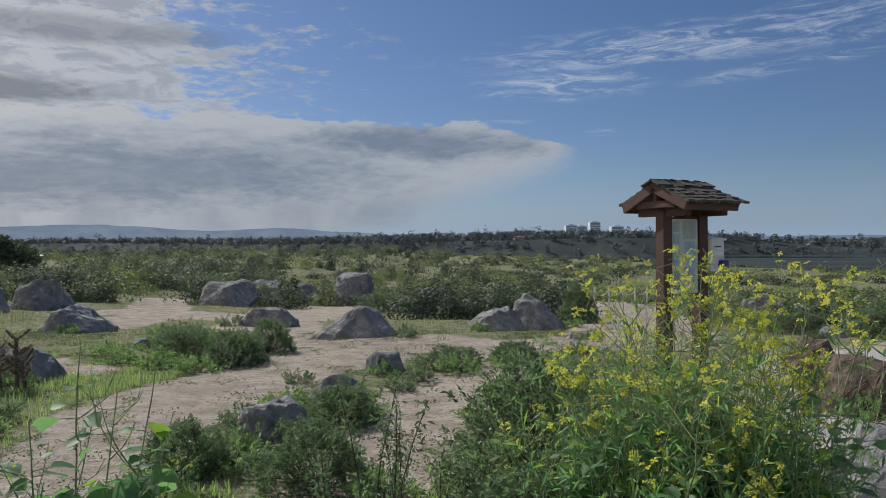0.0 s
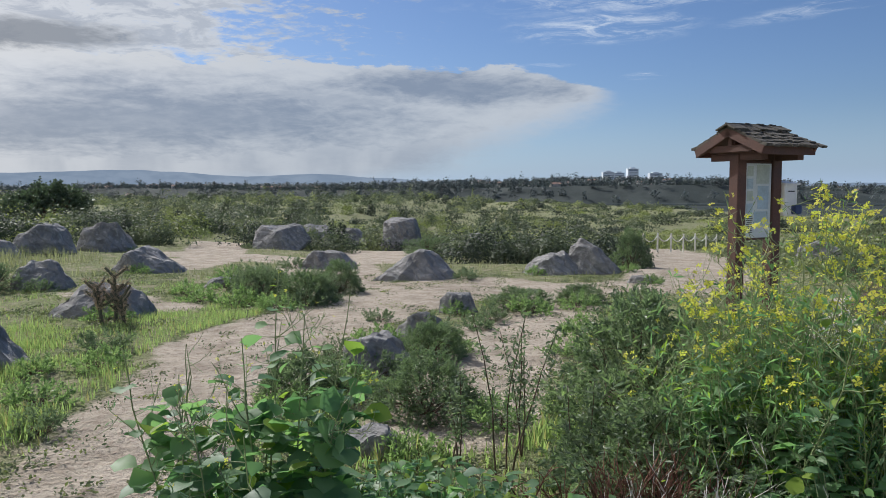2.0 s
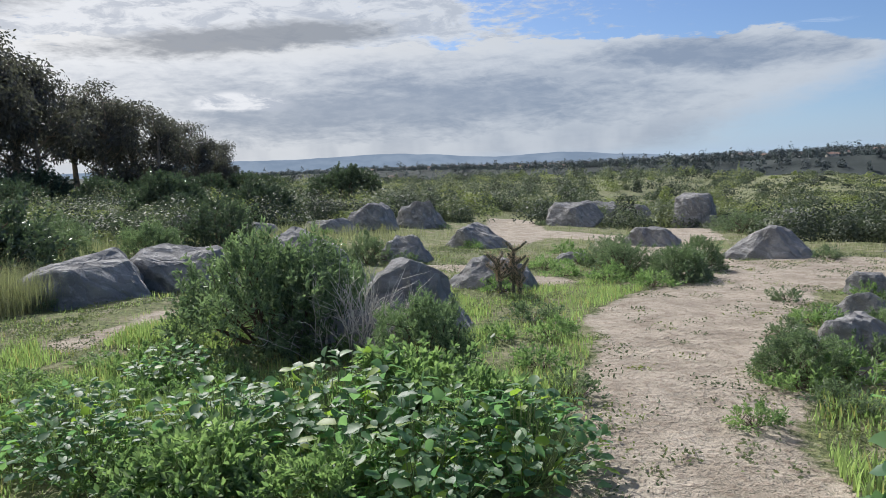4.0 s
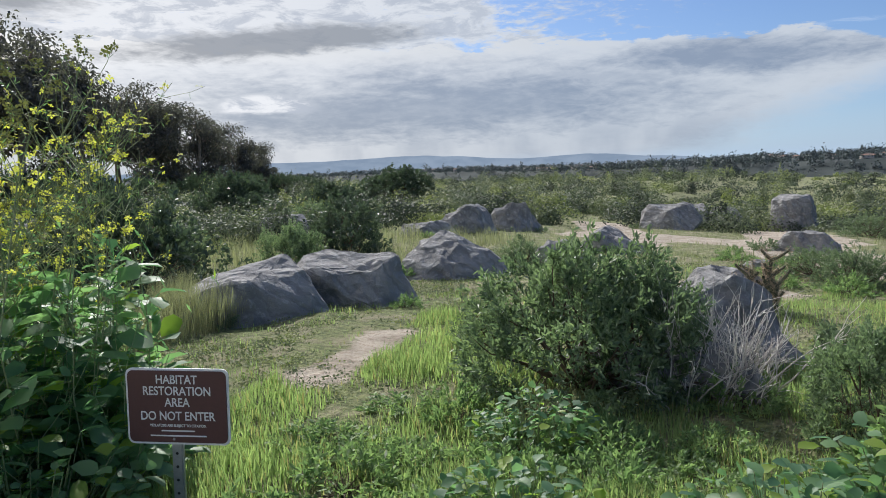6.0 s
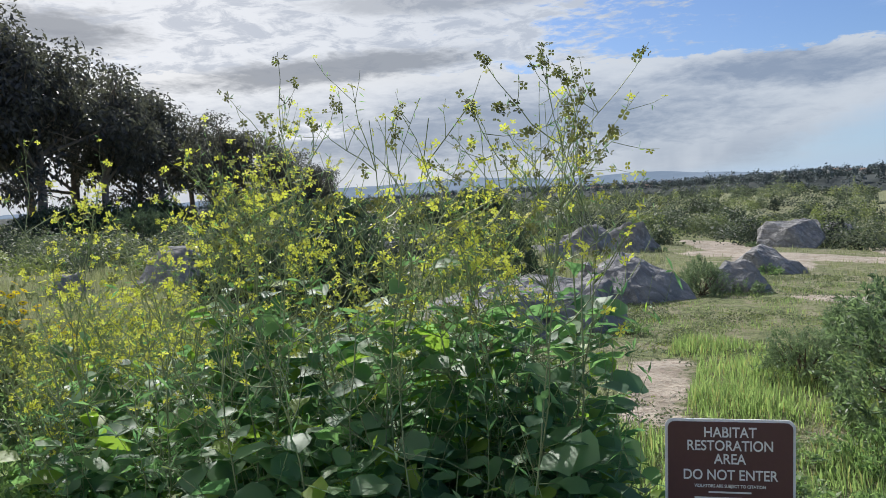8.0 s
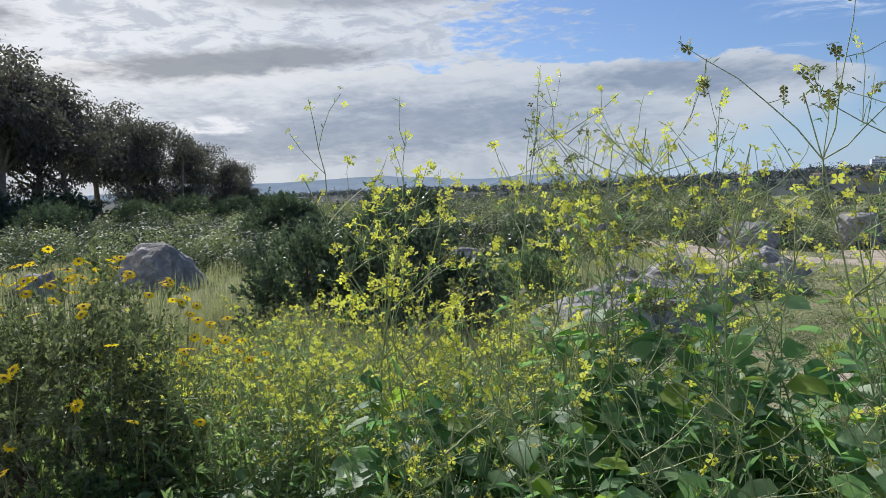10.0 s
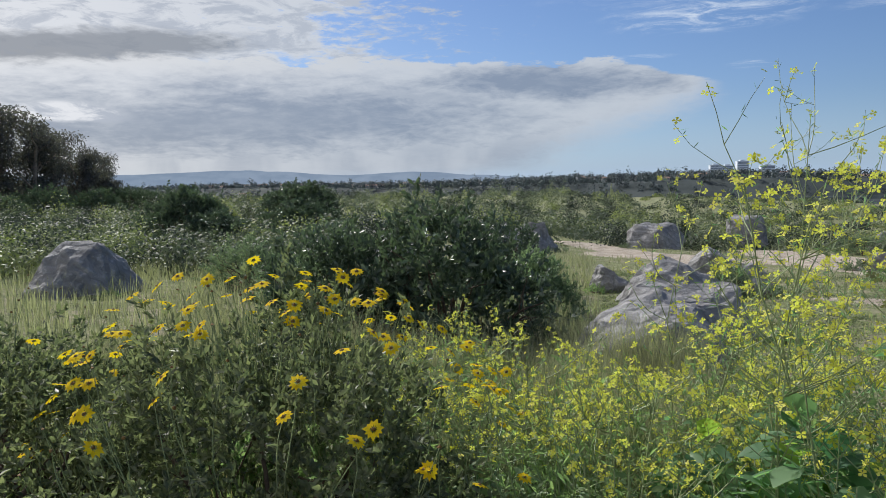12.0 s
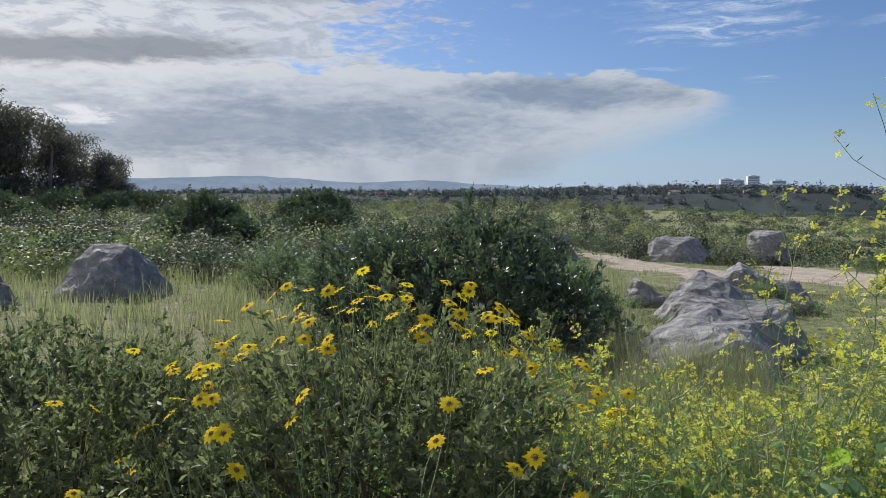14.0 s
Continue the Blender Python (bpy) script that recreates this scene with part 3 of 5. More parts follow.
# ------------------------------------------------------------------ boulders
def boulder_mesh(w, d, h, seed, pointed=0.5, mat=None):
    """An angular boulder: a hull of random points, rounded, split and roughened. Sunk a little into the soil."""
    rng = np.random.default_rng(seed)
    bm = bmesh.new()
    k = 22
    for j in range(k):
        a = 2 * math.pi * (j + rng.uniform(-0.3, 0.3)) / k * 2.0
        lev = rng.choice([0.0, 0.05, 0.45, 0.75, 1.0], p=[0.28, 0.14, 0.22, 0.2, 0.16])
        r = 1.0 - lev * (0.35 + 0.4 * pointed) + rng.uniform(-0.12, 0.1)
        bm.verts.new((0.5 * w * r * math.cos(a), 0.5 * d * r * math.sin(a), -0.12 * h + lev * h * 1.12 * (1 - 0.2 * rng.random() * (1 - pointed))))
    bmesh.ops.convex_hull(bm, input=bm.verts)
    loose = [v for v in bm.verts if not v.link_faces]
    bmesh.ops.delete(bm, geom=loose, context="VERTS")
    bmesh.ops.bevel(bm, geom=bm.edges[:], offset=0.035 * min(w, h * 1.5), segments=1, affect="EDGES", clamp_overlap=True)
    bmesh.ops.triangulate(bm, faces=bm.faces[:])
    for _ in range(2 if w < 0.7 else 3):
        long = [e for e in bm.edges if e.calc_length() > 0.09 * w]
        if long:
            bmesh.ops.subdivide_edges(bm, edges=long, cuts=1, use_grid_fill=True)
            bmesh.ops.triangulate(bm, faces=[f for f in bm.faces if len(f.verts) > 3])
    bm.normal_update()
    off = Vector((seed * 3.7, seed * 1.3, 0))
    for v in bm.verts:
        p = v.co / max(w, 0.3) * 2.2 + off
        a = noise.ridged_multi_fractal(p * 1.2, 0.9, 2.1, 4, 1.0, 2.0) - 1.0
        b = noise.fractal(p * 4.0, 0.8, 2.0, 3)
        v.co += v.normal * (0.042 * a + 0.022 * b) * min(w, 1.6)
    me = bm_mesh("boulder", bm, mat or M_ROCK)
    return me


ROCKS = [  # x, y, width, depth, height, turn, pointed, label
    (-1.84, 14.96, 1.60, 1.20, 0.56, 2, 0.8, "low pointed grey boulder on sandy soil"), (-4.20, 32.94, 1.90, 1.38, 1.50, 5, 0.1, "upright blocky grey boulder beside the trail"),
    (-8.44, 28.43, 2.30, 1.67, 0.98, 14, 0.3, "broad rounded grey boulder on sandy soil"), (-8.22, 32.75, 1.90, 1.40, 1.08, 12, 0.2, "pale grey boulder behind another boulder"),
    (-6.90, 34.90, 2.00, 1.54, 0.95, 10, 0.7, "grey wedge boulder among low shrubs"), (-4.31, 17.76, 1.25, 0.90, 0.46, 10, 0.2, "dark flat boulder in weeds"),
    (-8.24, 16.62, 1.45, 1.07, 0.60, 23, 0.2, "flat-topped grey boulder beside the trail"), (-5.28, 6.35, 1.36, 0.96, 0.74, 32, 0.95, "large peaked grey boulder in grass"),
    (-5.65, 5.35, 1.35, 0.5, 0.36, -12, 0.05, "long low pale stone slab"), (-9.85, 11.2, 1.8, 1.3, 0.76, 30, 0.6, "broad sloping grey boulder in grass"),
    (-8.43, 12.78, 0.95, 0.69, 0.56, 29, 0.4, "grey boulder behind a dark shrub"), (-14.27, 19.67, 1.62, 1.21, 0.51, 33, 0.2, "low grey boulder in grass"),
    (-13.72, 21.31, 1.63, 1.22, 0.91, 30, 0.1, "blocky dark grey boulder"), (-12.84, 23.43, 1.56, 1.17, 1.04, 26, 0.2, "tall rounded grey boulder"),
    (-18.08, 17.84, 1.64, 1.23, 0.75, 43, 0.1, "cracked grey boulder with a pale top"), (-16.01, 18.16, 1.54, 1.16, 0.47, 39, 0.1, "flat grey boulder in grass"),
    (-5.55, 9.6, 1.25, 0.88, 0.43, 24, 0.5, "pale boulder beside a cactus"), (-5.15, 12.97, 0.63, 0.47, 0.21, 17, 0.2, "small flat stone in weeds"),
    (-0.56, 27.37, 1.80, 1.35, 0.80, -1, 0.7, "sloping grey boulder among shrubs"), (1.06, 16.87, 1.32, 0.99, 0.56, -8, 0.5, "grey boulder at the edge of the clearing"),
    (1.94, 17.06, 1.31, 0.99, 0.80, -11, 0.8, "pointed pale grey boulder"), (-0.87, 10.08, 0.56, 0.42, 0.28, -2, 0.4, "small rounded stone on bare soil"),
    (-1.18, 8.11, 0.66, 0.47, 0.34, -1, 0.9, "small dark wedge stone"), (-1.45, 6.45, 0.62, 0.50, 0.36, 20, 0.1, "dark broken stone with a flat top"),
    (-1.40, 5.73, 0.30, 0.24, 0.12, 1, 0.1, "small flat stone in weeds"), (-1.15, 4.40, 0.42, 0.30, 0.19, -2, 0.1, "small flat grey stone in leaves"),
    (4.05, 7.54, 1.15, 0.82, 0.55, -30, 0.1, "brown sandstone boulder on pale paving"), (4.66, 9.83, 0.80, 0.57, 0.51, -27, 0.3, "brown boulder behind another"),
    (2.62, 4.72, 0.95, 0.70, 0.44, -31, 0.4, "grey boulder beside flowering mustard"), (7.09, 14.06, 0.48, 0.36, 0.22, -28, 0.2, "small grey stone by the paving"),
    (8.6, 20.5, 1.25, 0.9, 0.70, -24, 0.5, "weathered boulder among dry shrubs"), (-10.6, 7.0, 1.85, 1.25, 0.70, 62, 0.3, "large rough grey boulder in weeds"), (-10.75, 12.4, 0.7, 0.55, 0.5, 10, 0.3, "small pinkish-grey boulder behind a large one"),
    (-10.1, 8.3, 1.75, 0.97, 0.62, 28, 0.05, "long dark boulder with a pale flat top"), (-20.2, 11.4, 1.85, 1.4, 0.95, 36, 0.6, "rounded blue-grey boulder in tall grass"),
    (-20.9, 9.2, 1.05, 0.8, 0.50, 55, 0.6, "small pale boulder in tall grass"), (2.5, 14.1, 0.55, 0.4, 0.18, 0, 0.1, "flat stone on bare soil"),
]
for _j, (_x, _y, _w, _d, _h, _t, _p, _l) in enumerate(ROCKS):
    ob = new("boulder", boulder_mesh(_w * 1.22, _d * 1.15, _h * 1.04, 11 + _j, _p, M_ROCK_BROWN if "brown" in _l else M_ROCK))
    ob.matrix_world = pose(_x, _y, gz(_x, _y) - 0.03, 0, 0, _t)
    tagged(ob, _l, "boulder", "boulders of the rock garden")

# ------------------------------------------------------------------ plants: kinds
def plant(name, m, label, category, group, meshes):
    t = thing(name, m, label, category, group)
    for key, me in meshes.items():
        ob = part(key, me, t)
        if key not in ("trunk",):
            ob["kind"] = "stuff"
    return t


def shrub_meshes(w, h, count, leaf, mat, seed, lumps=9, slim=0.4, twig=M_TWIG, fuzz=0.22, airy=0.25, droop=0.1):
    """A shrub: forked twigs under lumps of many small leaves, ragged outline."""
    global R
    R = np.random.default_rng(seed)
    twigs, leaves = Soup(), Soup()
    off = Vector((seed * 1.7, 0, 0))
    for j in range(lumps * 2):
        d = unit(np.array([R.normal(), R.normal(), R.uniform(0.3, 1.4)]))
        p = curve_pts((0, 0, -0.03), d, 0.8 * np.linalg.norm(d * [w / 2, w / 2, h]), 6, 0.35, 0.1)
        put_tube(twigs, p, 0.012 * w, 0.003 * w)
        for _ in range(3):
            i = R.integers(2, 5)
            q = curve_pts(p[i], unit(p[i] - p[i - 1] + R.normal(size=3) * 0.5), 0.2 * w, 4, 0.4, 0.3)
            put_tube(twigs, q, 0.004 * w, 0.0013 * w, 3)
    # sprays: leafy shoots spread over an uneven dome
    count = int(count * 1.5)
    shoots = count // 16
    sd = rand_dirs(shoots, 0.45)
    sd[:, 2] = np.abs(sd[:, 2]) - 0.04
    bulge = np.array([noise.fractal(Vector(v) * (0.9 + 0.09 * lumps) + off, 0.9, 2.0, 3) for v in sd])
    reach = (0.84 + 0.34 * bulge) * (1 - airy * np.abs(R.normal(size=shoots))) + (R.random(shoots) < 0.15) * R.uniform(0, fuzz, shoots)
    root = sd * reach[:, None] * np.array([w / 2, w / 2, h])
    root[:, 2] = np.maximum(root[:, 2], 0.02)
    sway = unit(sd + rand_dirs(shoots, 0.9) * 0.6)
    which = np.repeat(np.arange(shoots), 16)
    count = len(which)
    along = R.random(count)
    span = leaf * 2.3
    pos = root[which] + sway[which] * (along * span)[:, None] + R.normal(size=(count, 3)) * leaf * 0.12
    d = unit(sway[which] + rand_dirs(count) * 0.9)
    way = unit(d * 0.9 + rand_dirs(count, 0.6) * 0.6)
    put_leaves(leaves, pos, way, leaf * R.uniform(0.6, 1.3, count), leaf * slim * R.uniform(0.8, 1.2, count), 0.25, droop)
    return {"branch": twigs.mesh("branch", twig), "foliage": leaves.mesh("foliage", mat)}


def sprig_meshes(h, count, leaf, mat, seed, stems=3, spread=0.12):
    """Upright wand-like stems clothed in narrow leaves."""
    global R
    R = np.random.default_rng(seed)
    twigs, leaves = Soup(), Soup()
    for _ in range(stems):
        d = np.array([R.normal() * spread, R.normal() * spread, 1])
        p = curve_pts((R.normal() * 0.03, R.normal() * 0.03, -0.02), d, h * R.uniform(0.7, 1), 8, 0.15, 0.1)
        put_tube(twigs, p, 0.006, 0.002)
        k = count // stems
        t = R.uniform(0.25, 1, k) ** 0.8 * 7
        i = np.minimum(t.astype(int), 6)
        pos = p[i] + (p[i + 1] - p[i]) * (t - i)[:, None] + R.normal(size=(k, 3)) * 0.02
        put_leaves(leaves, pos, rand_dirs(k, 0.7), leaf * R.uniform(0.6, 1.2, k), leaf * 0.28, 0.2, 0.1)
    return {"branch": twigs.mesh("branch", M_TWIG), "foliage": leaves.mesh("foliage", mat)}


def mustard_meshes(h, stems, seed, spread=0.35, leaf=0.13, leaf_count=90, leaf_top=0.5, flower=0.022, bloom=9, branch=6, broad=0.75, first=4, petals=None, wisps=0, green=None):
    """Wild mustard: branching wiry stems, broad leaves below, clusters of yellow flowers at the tips."""
    global R
    R = np.random.default_rng(seed)
    st, lv, fl = Soup(), Soup(), Soup()
    for _ in range(stems):
        a = R.uniform(0, 2 * math.pi)
        base = np.array([math.cos(a), math.sin(a), 0]) * spread * R.uniform(0, 0.6)
        hh = h * R.uniform(0.7, 1.0)
        p = curve_pts(base - [0, 0, 0.03], base * 0.9 / max(h, 0.2) + [0, 0, 1] + R.normal(size=3) * 0.12, hh, 10, 0.22, 0.15)
        put_tube(st, p, 0.0055, 0.002, 4)
        tips = [(p[-1], p[-1] - p[-2])]
        for _ in range(branch):
            i = R.integers(first, 9)
            d = unit(np.array([R.normal(), R.normal(), 0.55]))
            q = curve_pts(p[i], d, hh * R.uniform(0.14, 0.34), 6, 0.3, 0.8)
            put_tube(st, q, 0.003, 0.0012, 3)
            tips.append((q[-1], q[-1] - q[-2]))
            for _ in range(2):
                j = R.integers(2, 5)
                q2 = curve_pts(q[j], unit(R.normal(size=3) + [0, 0, 0.9]), hh * R.uniform(0.05, 0.14), 4, 0.3, 0.6)
                put_tube(st, q2, 0.0018, 0.0009, 3)
                tips.append((q2[-1], q2[-1] - q2[-2]))
        for tip, d in tips:
            k = int(R.poisson(bloom))
            if not k:
                continue
            c = tip + R.normal(size=(k, 3)) * np.array([0.016, 0.016, 0.014]) - unit(d) * R.uniform(0, 0.05, (k, 1))
            put_flowers(fl, c, flower * R.uniform(0.7, 1.25, k))
            kk = 3
            put_leaves(lv, tip - unit(d) * R.uniform(0.02, 0.16, (kk, 1)), rand_dirs(kk, 0.6), 0.035, 0.005, 0.1, 0.0)
        for _ in range(wisps):
            q = curve_pts(base + R.normal(size=3) * [0.15, 0.15, 0], [R.normal() * 0.25, R.normal() * 0.25, 1], hh * R.uniform(0.4, 0.85), 7, 0.3, 0.1)
            put_tube(st, q, 0.0028, 0.001, 3)
            kk = 14
            put_leaves(lv, q[R.integers(1, 7, kk)], rand_dirs(kk, 0.8), R.uniform(0.03, 0.09, kk), 0.012, 0.2, 0.1)
        k = max(4, leaf_count // stems)
        t = R.uniform(0, 1, k) ** 1.2 * leaf_top * 9
        i = np.minimum(t.astype(int), 8)
        pos = p[i] + (p[i + 1] - p[i]) * (t - i)[:, None]
        way = unit(np.stack([R.normal(size=k), R.normal(size=k), R.uniform(-0.1, 0.9, k)], -1))
        s = leaf * R.uniform(0.5, 1.25, k) * (1.15 - 0.6 * t / 9)
        pos2 = pos + way * s[:, None] * 0.55
        for b, e in zip(pos, pos2):
            put_tube(st, [b, e], 0.0022, 0.0015, 3)
        put_broad(lv, pos2, way, s, s * broad, 0.3)
    return {"stem": st.mesh("stem", M_STEM), "foliage": lv.mesh("foliage", green or M_LEAF_BIG), "bloom": fl.mesh("bloom", petals or M_YELLOW)}


def rosette_meshes(r, h, count, seed, leaf=0.16, broad=0.62):
    """A low clump of broad leaves on stalks."""
    global R
    R = np.random.default_rng(seed)
    st, lv = Soup(), Soup()
    a = R.uniform(0, 2 * math.pi, count)
    q = np.sqrt(R.random(count)) * r
    pos = np.stack([q * np.cos(a), q * np.sin(a), h * R.uniform(0.15, 1, count) * (1 - 0.5 * (q / r) ** 2)], -1)
    way = unit(np.stack([np.cos(a) + R.normal(size=count) * 0.7, np.sin(a) + R.normal(size=count) * 0.7, R.uniform(-0.2, 0.9, count)], -1))
    for b in pos[::2]:
        put_tube(st, [b * [0.5, 0.5, 0], b], 0.004, 0.0022, 3)
    s = leaf * R.uniform(0.5, 1.25, count)
    put_broad(lv, pos, way, s, s * broad, 0.25)
    return {"stem": st.mesh("stem", M_STEM), "foliage": lv.mesh("foliage", M_LEAF_BIG)}


def daisy_bush_meshes(w, h, seed, daisies=70):
    """A rounded sunflower shrub with yellow daisies on thin stalks over small leaves."""
    global R
    m = shrub_meshes(w, h * 0.86, 24000, 0.042, M_LEAF_OLIVE, seed, 12, 0.42, M_TWIG, 0.25, 0.14)
    R = np.random.default_rng(seed + 1)
    st, ray, eye = Soup(), Soup(), Soup()
    for j in range(daisies + 60):
        a, q = R.uniform(0, 2 * math.pi), R.random() ** 0.75 * 0.52 * w
        z = h * (0.86 - 0.5 * (q / (0.5 * w)) ** 2.2)
        p = np.array([q * math.cos(a), q * math.sin(a), z * 0.72])
        line = curve_pts(p, [0.35 * math.cos(a), 0.35 * math.sin(a), 1], z * 0.28 + R.uniform(0.06, 0.2), 5, 0.25, 0.3)
        put_tube(st, line, 0.0025, 0.0015, 3)
        c = line[-1]
        nor = unit(np.array([0.4 * math.cos(a) + R.normal() * 0.35, 0.4 * math.sin(a) - 0.1 + R.normal() * 0.4, 0.9]))
        u = unit(np.cross(nor, [0.3, 0.9, 0.1]))
        w_ = np.cross(nor, u)
        ring = np.arange(8) * math.pi / 4
        e = c + 0.0065 * (np.cos(ring)[:, None] * u + np.sin(ring)[:, None] * w_)
        eye.put(np.concatenate([e, [c + nor * 0.008]]), np.array([(i, (i + 1) % 8, 8) for i in range(8)]))
        if j < daisies:
            k = 11
            t = np.arange(k) * 2 * math.pi / k + R.uniform(0, 1)
            way = np.cos(t)[:, None] * u + np.sin(t)[:, None] * w_
            side = np.cross(nor, way)
            L = 0.032 * R.uniform(0.85, 1.15, (k, 1))
            v = np.stack([c + way * 0.007, c + way * L * 0.6 + side * 0.0075, c + way * L - nor * 0.004, c + way * L * 0.6 - side * 0.0075], 1)
            ray.put(v, np.arange(k)[:, None] * 4 + np.array([0, 1, 2, 3]))
    m["stalk"] = st.mesh("stalk", M_STEM)
    m["petal"] = ray.mesh("petal", M_DAISY)
    m["flower_centre"] = eye.mesh("flower_centre", M_DAISY_EYE)
    return m


def dry_twig_meshes(h, seed, stems=16, mat=None):
    """Bare branches, bleached or brown."""
    global R
    R = np.random.default_rng(seed)
    s = Soup()
    for _ in range(stems):
        d = np.array([R.normal() * 0.5, R.normal() * 0.4, 1])
        p = curve_pts((R.normal() * 0.08, R.normal() * 0.08, -0.02), d, h * R.uniform(0.6, 1), 8, 0.4, 0.2)
        put_tube(s, p, 0.007, 0.002)
        for _ in range(6):
            i = R.integers(2, 7)
            q = curve_pts(p[i], unit(p[i] - p[i - 1]) + R.normal(size=3) * 0.5, h * R.uniform(0.15, 0.4), 5, 0.4, 0.2)
            put_tube(s, q, 0.003, 0.001, 3)
    return {"branch": s.mesh("branch", mat or M_DRY)}


def tree_meshes(h, seed, clear=0.34, leaves_n=9000):
    """A eucalyptus: pale forked trunk, ascending limbs, a billowing crown of many clumps that starts above a clear stem."""
    global R
    R = np.random.default_rng(seed)
    tr, lf = Soup(), Soup()
    trunk = curve_pts((0, 0, -0.3), (R.normal() * 0.12, R.normal() * 0.12, 1), h * 0.62, 9, 0.22, 0.2)
    put_tube(tr, trunk, 0.024 * h, 0.010 * h, 8)
    first = max(1, int(clear * 9))
    ends, rad = [], []
    for _ in range(13):
        i = R.integers(first, 9)
        a = R.uniform(0, 2 * math.pi)
        limb = curve_pts(trunk[i], (0.9 * math.cos(a), 0.9 * math.sin(a), R.uniform(0.25, 1.2)), h * R.uniform(0.22, 0.38), 7, 0.35, 0.35)
        put_tube(tr, limb, 0.009 * h, 0.003 * h, 5)
        ends += [limb[-1], limb[4]]
        rad += [R.uniform(0.08, 0.13), R.uniform(0.06, 0.10)]
        for _ in range(3):
            j = R.integers(2, 6)
            q = curve_pts(limb[j], unit(R.normal(size=3) + [0, 0, 0.5]), h * R.uniform(0.08, 0.18), 5, 0.4, 0.3)
            put_tube(tr, q, 0.004 * h, 0.0012 * h, 4)
            ends.append(q[-1])
            rad.append(R.uniform(0.05, 0.10))
    ends, rad = np.array(ends), np.array(rad) * h
    ends[:, 2] = np.minimum(ends[:, 2], h - rad * 0.8)
    which = R.choice(len(ends), leaves_n, p=rad ** 2 / (rad ** 2).sum())
    d = rand_dirs(leaves_n, 0.15)
    lump = np.array([noise.noise(Vector(v) * 2.2 + Vector((0, 0, float(k)))) for v, k in zip(d, which)])
    pos = ends[which] + d * (rad[which] * (0.9 + 0.5 * lump) * R.random(leaves_n) ** 0.35)[:, None] * [1.2, 1.2, 0.85]
    way = unit(d * 0.5 + rand_dirs(leaves_n, -0.5))
    s = 0.026 * h * R.uniform(0.6, 1.3, leaves_n)
    put_leaves(lf, pos, way, s, s * 0.42, 0.15, 0.2)
    return {"trunk": tr.mesh("trunk", M_BARK, True), "crown": lf.mesh("crown", M_LEAF_EUC)}


def at(x, y, turn=0.0, s=1.0, sz=None, sink=0.0):
    return pose(x, y, gz(x, y) - sink, 0, 0, turn) @ Matrix.Diagonal((s, s, sz or s, 1))


